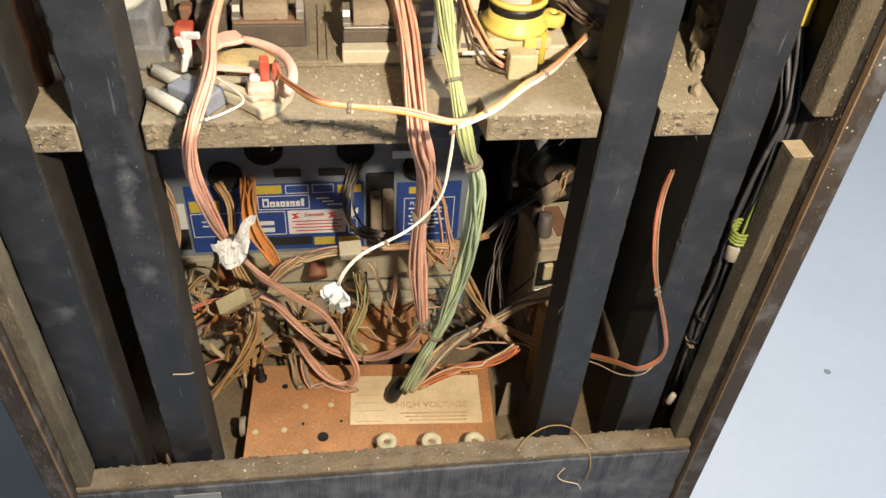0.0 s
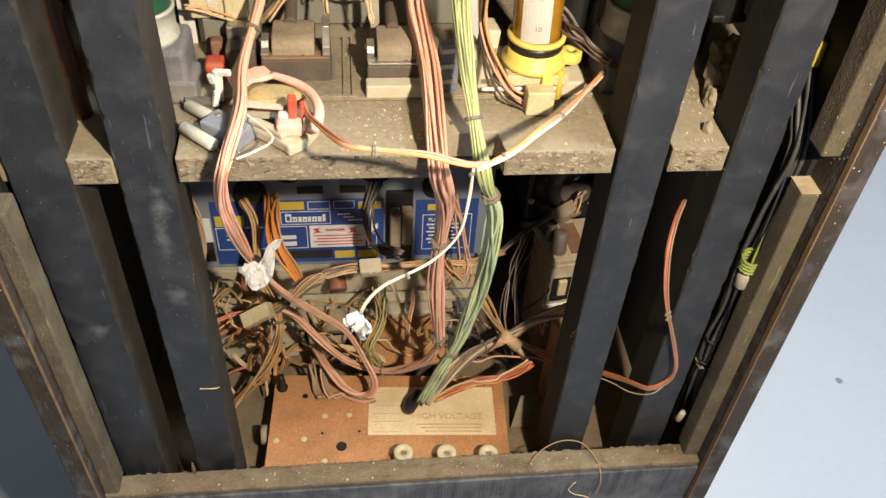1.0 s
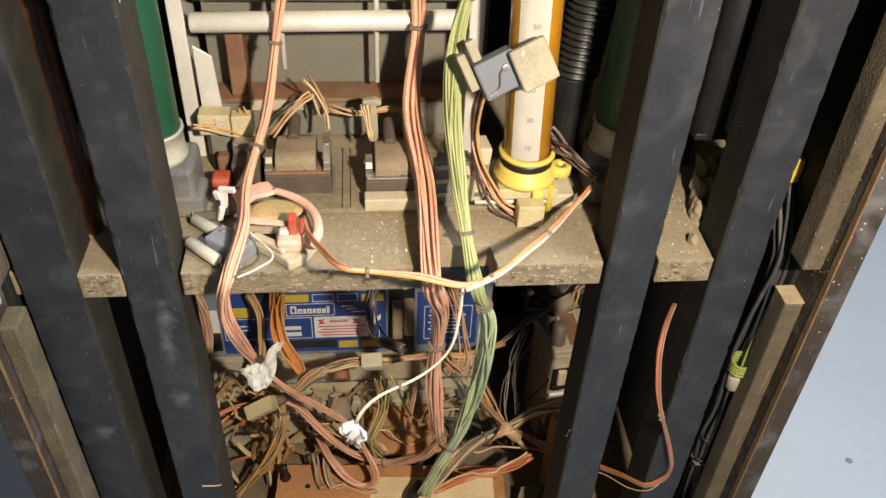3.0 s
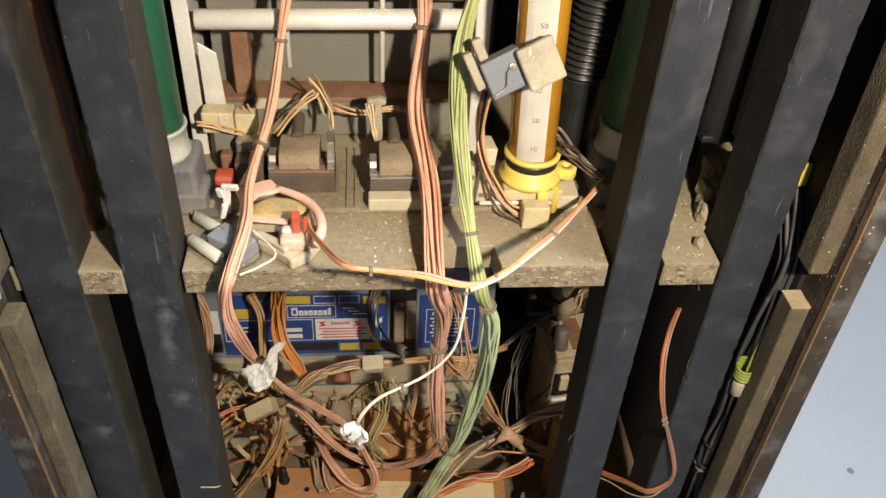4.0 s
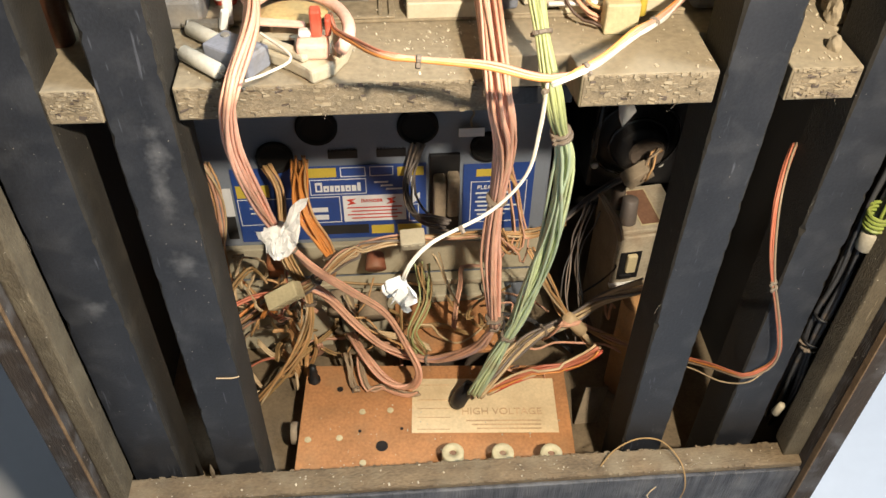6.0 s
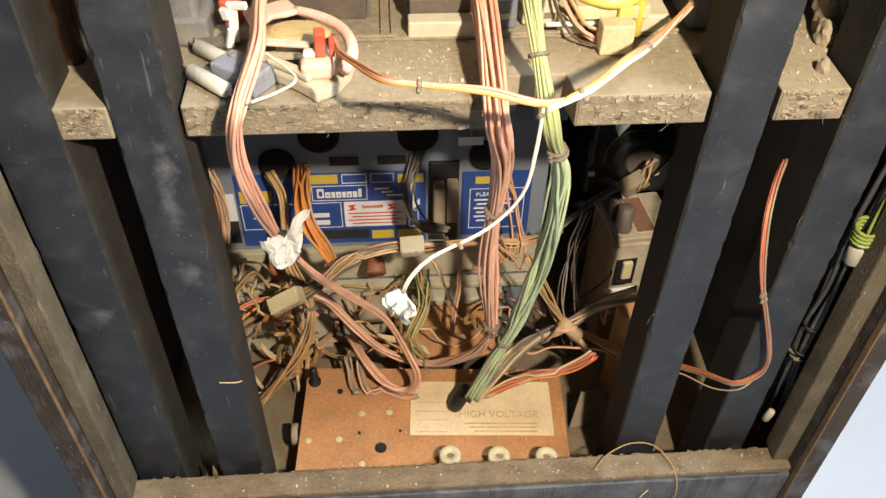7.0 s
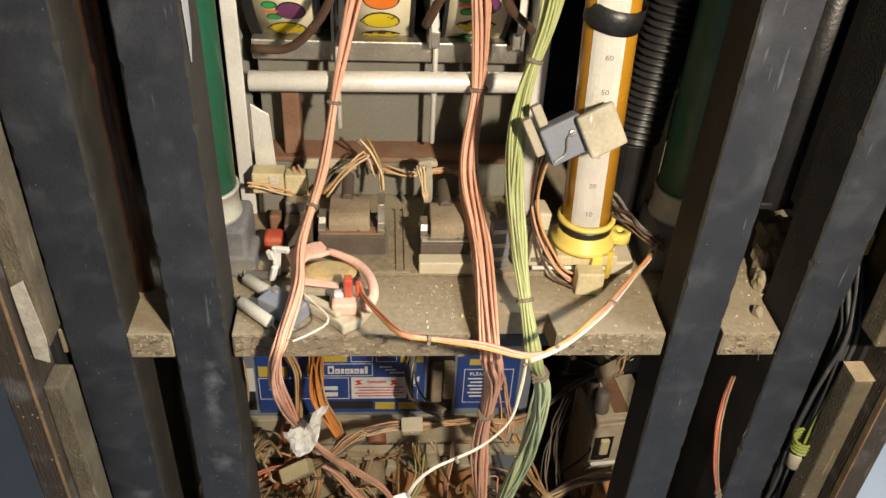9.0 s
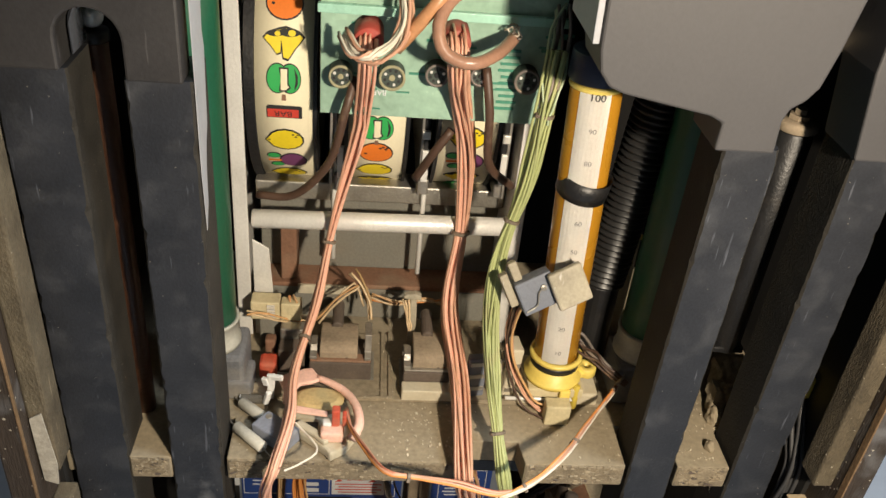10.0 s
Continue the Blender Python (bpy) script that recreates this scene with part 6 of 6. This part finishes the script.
def torn_sheet(outline, where, scale, depth, seed, material, parent):
    """A torn scrap with a ragged outline, folded in and out across its plane."""
    bm = bmesh.new()
    rings = []
    n = len(outline)
    dense = []
    for k in range(n):
        p, q = Vector(outline[k]), Vector(outline[(k + 1) % n])
        dense += [p, p.lerp(q, 0.33), p.lerp(q, 0.67)]
    c = sum(dense, Vector((0, 0))) / len(dense)
    for f in (1.0, 0.78, 0.55, 0.32, 0.1):
        ring = []
        for p in dense:
            q = c + (p - c) * f
            fold = noise.noise(Vector((q.x * 0.07 + seed, q.y * 0.07, seed))) + 0.16 * noise.noise(Vector((q.x * 0.5, q.y * 0.5, seed + 5.0)))
            ring.append(bm.verts.new(Vector(where) + Vector((q.x * scale, fold * depth + q.y * scale * 0.55, q.y * scale * 1.15))))
        rings.append(ring)
    m = len(dense)
    for a, b in zip(rings, rings[1:]):
        for k in range(m):
            bm.faces.new((a[k], a[(k + 1) % m], b[(k + 1) % m], b[k]))
    bm.faces.new(rings[-1])
    bmesh.ops.solidify(bm, geom=list(bm.faces), thickness=0.0005)
    return part("scrap", bm, material, parent)


loom("wire_loom", "dusty rose wires beside the power unit", [(-0.166, 0.170, 0.545), (-0.161, 0.165, 0.525), (-0.160, 0.160, 0.495), (-0.164, 0.150, 0.468), (-0.160, 0.140, 0.440)], [(ROSE, 4), (CREAMW, 2), (TANW, 2)], 0.0030, 0.0009, (), 0.0016, 71)
WHITE_TAPE = mat("clean_white_tape", (0.88, 0.88, 0.86), 0.55, vary=0.05, bump=0.03)
tape = thing("torn_tape", (-0.096, 0.034, 0.590), "torn white tape flaring round the pink loom", "tape")
torn_sheet([(-44, 6), (-30, 0), (-26, 14), (-18, 4), (0, 2), (12, 22), (20, 36), (30, 45), (44, 46), (52, 50), (46, 36), (36, 30), (34, 4), (26, -16), (10, -32), (-6, -36), (-14, -28), (-20, -16), (-27, -30), (-26, -12), (-38, -8)], (-0.0945, 0.0265, 0.6050), 0.000318, 0.004, 2.3, WHITE_TAPE, tape)
torn_sheet([(-20, 10), (-8, 20), (6, 14), (16, 24), (20, 4), (8, -20), (-8, -22), (-16, -10)], (-0.0965, 0.0235, 0.6000), 0.000300, 0.004, 6.1, WHITE_TAPE, tape)
smooth(part("wrap", cyl((-0.1000, 0.049, 0.589), (-0.0970, 0.056, 0.574), 0.0058, 0.0050, seg=14), WHITEPL, tape))
wp = crumple(Vector((-0.0315, -0.0640, 0.649)), 0.009, 0.012, 8, WHITEPL, "torn_tape", "crumpled white tape on a white plug", -25)
part("plug", box(-0.0040, 0.0040, -0.003, 0.003, -0.0085, 0.0085, 0.0012, pose(-0.0310, -0.0600, 0.6475, 8, -26)), WHITEPL, wp)
part("plug_wing", box(-0.0062, -0.0040, -0.002, 0.002, 0.001, 0.0075, 0.0008, pose(-0.0310, -0.0600, 0.6475, 8, -26)), WHITEPL, wp)

# tangles on the bottom board
rng = random.Random(77)
for t_name, n, x0, x1, y0, y1, z0, z1, mats in (
        ("orange wire tangle behind the black post", 26, -0.170, -0.114, 0.098, 0.150, 0.372, 0.470, (RUSTW, TANW, ORANGEW, OLIVEW, CREAMW, COILW)),
        ("dusty tan wire tangle on the bottom board", 20, -0.130, -0.030, 0.115, 0.165, 0.366, 0.435, (TANW, OLIVEW, ROSE, TANW)),
        ("grey and rose wire tangle behind the brown board", 12, -0.075, 0.060, 0.112, 0.168, 0.395, 0.432, (ROSE, ROSE, TANW, OLIVEW, CREAMW)),
        ("dark wire tangle beside the mains box", 10, 0.045, 0.140, 0.085, 0.150, 0.366, 0.450, (GREYW, BLACKW, BROWNW, ROSE))):
    top = thing("wire_tangle", ((x0 + x1) / 2, (y0 + y1) / 2, z0), t_name, "wiring", "wire tangles")
    for k in range(n):
        p = [Vector((rng.uniform(x0, x1), rng.uniform(y0, y1), rng.uniform(z0, z1)))]
        d = Vector((rng.uniform(-1, 1), rng.uniform(-0.6, 0.6), rng.uniform(-0.7, 0.7))).normalized()
        for s in range(5):
            d = (d + 0.75 * Vector((rng.uniform(-1, 1), rng.uniform(-1, 1), rng.uniform(-1, 1)))).normalized()
            q = p[-1] + d * rng.uniform(0.014, 0.026)
            p.append(Vector((min(max(q.x, x0), x1), min(max(q.y, y0), y1), min(max(q.z, z0), z1))))
        m = mats[rng.randrange(len(mats))]
        a, b = rng.uniform(-0.002, 0.002), rng.uniform(-0.002, 0.002)
        for w in range(rng.choice((1, 2, 3))):
            off = Vector((a * w, b * w, 0.0012 * w))
            smooth(part("wire", sweep([v + off for v in spline(p, 0.005)], rng.uniform(0.0007, 0.0012), 6), m, top))
for x, y, z, s, m, lab in ((-0.048, 0.163, 0.447, 0.0085, mat("dull_red_brown_plastic", (0.24, 0.085, 0.045), 0.6, dust=0.35), "dull red-brown socket plug below the power unit"), (-0.124, 0.160, 0.452, 0.0105, mat("dusty_orange_brown_plastic", (0.36, 0.14, 0.06), 0.7, dust=0.35), "brown socket plug below the power unit"), (-0.052, 0.158, 0.400, 0.013, COIL, "dusty grey plug body"), (-0.078, 0.158, 0.405, 0.012, COIL, "dusty grey plug body")):
    c = thing("socket_plug", (x, y, z), lab, "plug", "socket plugs")
    smooth(part("body", cyl((x, y - s * 0.6, z - s * 0.5), (x, y + s * 0.8, z + s * 0.3), s, s * 0.8, seg=20), m, c))
j = thing("cable_joint", (0.098, 0.090, 0.444), "pale tan cable joint", "joint")
smooth(part("sleeve", cyl((0.0915, 0.090, 0.4535), (0.1045, 0.090, 0.4365), 0.0046, 0.0052, seg=14), CREAMW, j))
smooth(part("cut_end", cyl((0.1035, 0.089, 0.4375), (0.1135, 0.087, 0.4240), 0.0024, 0.0018, seg=10), CREAMW, j))
fp = box_thing("plug_connector", "dusty tan plug in front of the fan", "connector", "plug connectors", Matrix.Translation((0.148, 0.160, 0.5275)) @ pose(0, 0, 0, 20, -38), (0.0105, 0.0055, 0.0060), COIL)
loom("wire_loom", "dusty grey wires lying on the brown board", [(-0.063, 0.106, 0.402), (-0.0615, 0.094, 0.397), (-0.057, 0.080, 0.3925), (-0.047, 0.082, 0.3915), (-0.037, 0.077, 0.3920), (-0.026, 0.073, 0.3915), (-0.019, 0.072, 0.395)], [(COILW, 3), (ROSE, 2)], 0.0019, 0.0010, (), 0.0010, 61)
loom("wire_loom", "short dusty grey wires with a lug end", [(-0.073, 0.108, 0.402), (-0.071, 0.095, 0.396), (-0.068, 0.084, 0.3925), (-0.065, 0.078, 0.3915)], [(COILW, 4)], 0.0018, 0.0012, (0.9,), 0.0008, 62)
part_ = thing("loose_card", (0.112, 0.060, 0.356), "folded tan card leaning on the bottom board", "card")
part("leaf", box(-0.010, 0.010, -0.0006, 0.0006, 0.0, 0.036, 0.0002, pose(0.112, 0.062, 0.357, -12, 14, 12)), COIL, part_)

# bent wire and splinter on the rail
bw = thing("bent_wire", (0.13, -0.015, 0.4235), "thin bent wire lying on the wooden rail", "wire")
part("strand", sweep(spline([(0.098, -0.018, 0.4245), (0.108, -0.010, 0.430), (0.125, -0.004, 0.433), (0.142, -0.006, 0.431), (0.152, -0.020, 0.426), (0.155, -0.029, 0.412), (0.154, -0.030, 0.396)], 0.004), 0.0005, 5), OLIVEW, bw)
part("strand", sweep(spline([(0.135, -0.0285, 0.412), (0.130, -0.030, 0.404), (0.136, -0.030, 0.396), (0.148, -0.030, 0.390), (0.152, -0.030, 0.382)], 0.004), 0.0004, 5), CREAMW, bw)
spn = thing("wood_splinter", (-0.158, -0.010, 0.4235), "wood splinter standing on the rail", "splinter")
part("sliver", lathe([(0.0012, 0), (0.0016, 0.008), (0.0004, 0.017)], pose(-0.158, -0.008, 0.4230, 4, 3), 6), RAILW, spn)
st = thing("wire_staple", (-0.131, 0.0, 0.518), "thin pale wire staple on the black post", "staple")
part("wire", sweep(spline([(-0.141, -0.0005, 0.5175), (-0.131, -0.0007, 0.5172), (-0.1275, -0.0006, 0.5185)], 0.003), 0.0004, 5), CREAMW, st)

# crumbs and dust
rng = random.Random(5)
bm = bmesh.new()
for k in range(460):
    where = rng.random()
    if where < 0.55:
        x, y, z = rng.uniform(-0.12, 0.112) if rng.random() < 0.6 else rng.gauss(-0.010, 0.016), rng.uniform(0.003, 0.05) if rng.random() < 0.7 else rng.uniform(0.05, 0.11), 0.7172
        if 0.012 < x < 0.056 and y < 0.020:
            continue
        if y > 0.05:
            z = 0.7192
    elif where < 0.74:
        x, y, z = rng.uniform(0.150, 0.178), rng.uniform(0.003, 0.09), 0.7172
    elif where < 0.88:
        x, y, z = rng.uniform(-0.2, 0.22), rng.uniform(-0.022, -0.008), 0.4238
    else:
        x, y, z = rng.uniform(-0.1, 0.085), rng.uniform(0.01, 0.095), 0.3884
    s = rng.uniform(0.0003, 0.0011) * (1.6 if rng.random() < 0.12 else 1)
    r = bmesh.ops.create_cube(bm, size=s, matrix=pose(x, y, z, rng.uniform(0, 90), rng.uniform(0, 90), rng.uniform(0, 90)) @ Matrix.Diagonal((1, rng.uniform(0.5, 1.6), rng.uniform(0.3, 0.8), 1)))
tagged(part("dust_crumbs", bm, mat("pale_crumbs", (0.50, 0.44, 0.33), 0.9, vary=0.4, scale=200)), "pale crumbs and dust on the shelf and rail", "debris", kind="stuff")

# fluff and cobweb threads
rng = random.Random(21)
bm = bmesh.new()
for k in range(70):
    w = rng.random()
    if w < 0.18:
        p = Vector((rng.choice((rng.uniform(-0.12, 0.01), rng.uniform(0.055, 0.11), rng.uniform(0.15, 0.178))), -0.0008, rng.uniform(0.700, 0.716)))
    elif w < 0.85:
        p = Vector((rng.uniform(-0.2, 0.22), rng.uniform(-0.024, -0.008), 0.4236))
    else:
        x0, x1, _ = rng.choice(POSTS)
        p = Vector((rng.choice((x0, x1)), -0.0004, rng.uniform(0.43, 0.93)))
    line = [p]
    d = Vector((rng.uniform(-1, 1), rng.uniform(-1, 0.2), rng.uniform(-1, 0.6))).normalized()
    for j in range(4):
        d = (d + 0.6 * Vector((rng.uniform(-1, 1), rng.uniform(-1, 0.3), rng.uniform(-1, 1)))).normalized()
        line.append(line[-1] + d * rng.uniform(0.0008, 0.0030))
    sweep(line, rng.uniform(0.00004, 0.00008), 4, bm)
tagged(part("dust_fluff", bm, mat("grey_fluff", (0.30, 0.26, 0.20), 1.0, vary=0.3)), "grey dust fluff and cobweb threads on edges", "debris", kind="stuff")

# broken chips along the raw shelf edge and the rail
rng = random.Random(63)
for tone, count in ((CHIP, 260), (CHIP_EDGE, 160), (LAMIN, 45)):
    bm = bmesh.new()
    for k in range(count):
        x0, x1 = rng.choice(((-0.1790, -0.1585), (-0.1240, 0.0130), (-0.1240, 0.0130), (0.0535, 0.1135), (0.1485, 0.1795)))
        top_edge = rng.random() < 0.35
        z = 0.7160 if top_edge else rng.uniform(0.7015, 0.7155)
        w, h = rng.uniform(0.0006, 0.0022), rng.uniform(0.0003, 0.0009)
        m = pose(rng.uniform(x0 + 0.002, x1 - 0.002), -0.0007, z, rng.uniform(-25, 25), rng.uniform(-18, 18), rng.uniform(-20, 20))
        box(-w, w, -0.0004, 0.0003, -h, h, 0, m, bm=bm)
    tagged(part("edge_debris", bm, tone, shelf), "broken chips of the raw edge", kind="stuff")
bm = bmesh.new()
for k in range(260):
    w, h = rng.uniform(0.0005, 0.0020), rng.uniform(0.0002, 0.0007)
    edge = rng.choice((-0.0235, -0.0235, -0.0070))
    m = pose(rng.uniform(XL + 0.013, XR - 0.014), edge + rng.uniform(-0.0004, 0.0004), 0.4233, rng.uniform(-40, 40), rng.uniform(-15, 15), rng.uniform(-20, 20))
    box(-w, w, -0.0006, 0.0006, -h, h, 0, m, bm=bm)
tagged(part("rail_debris", bm, RAILW, cab), "splintered edge of the wooden rail", kind="stuff")
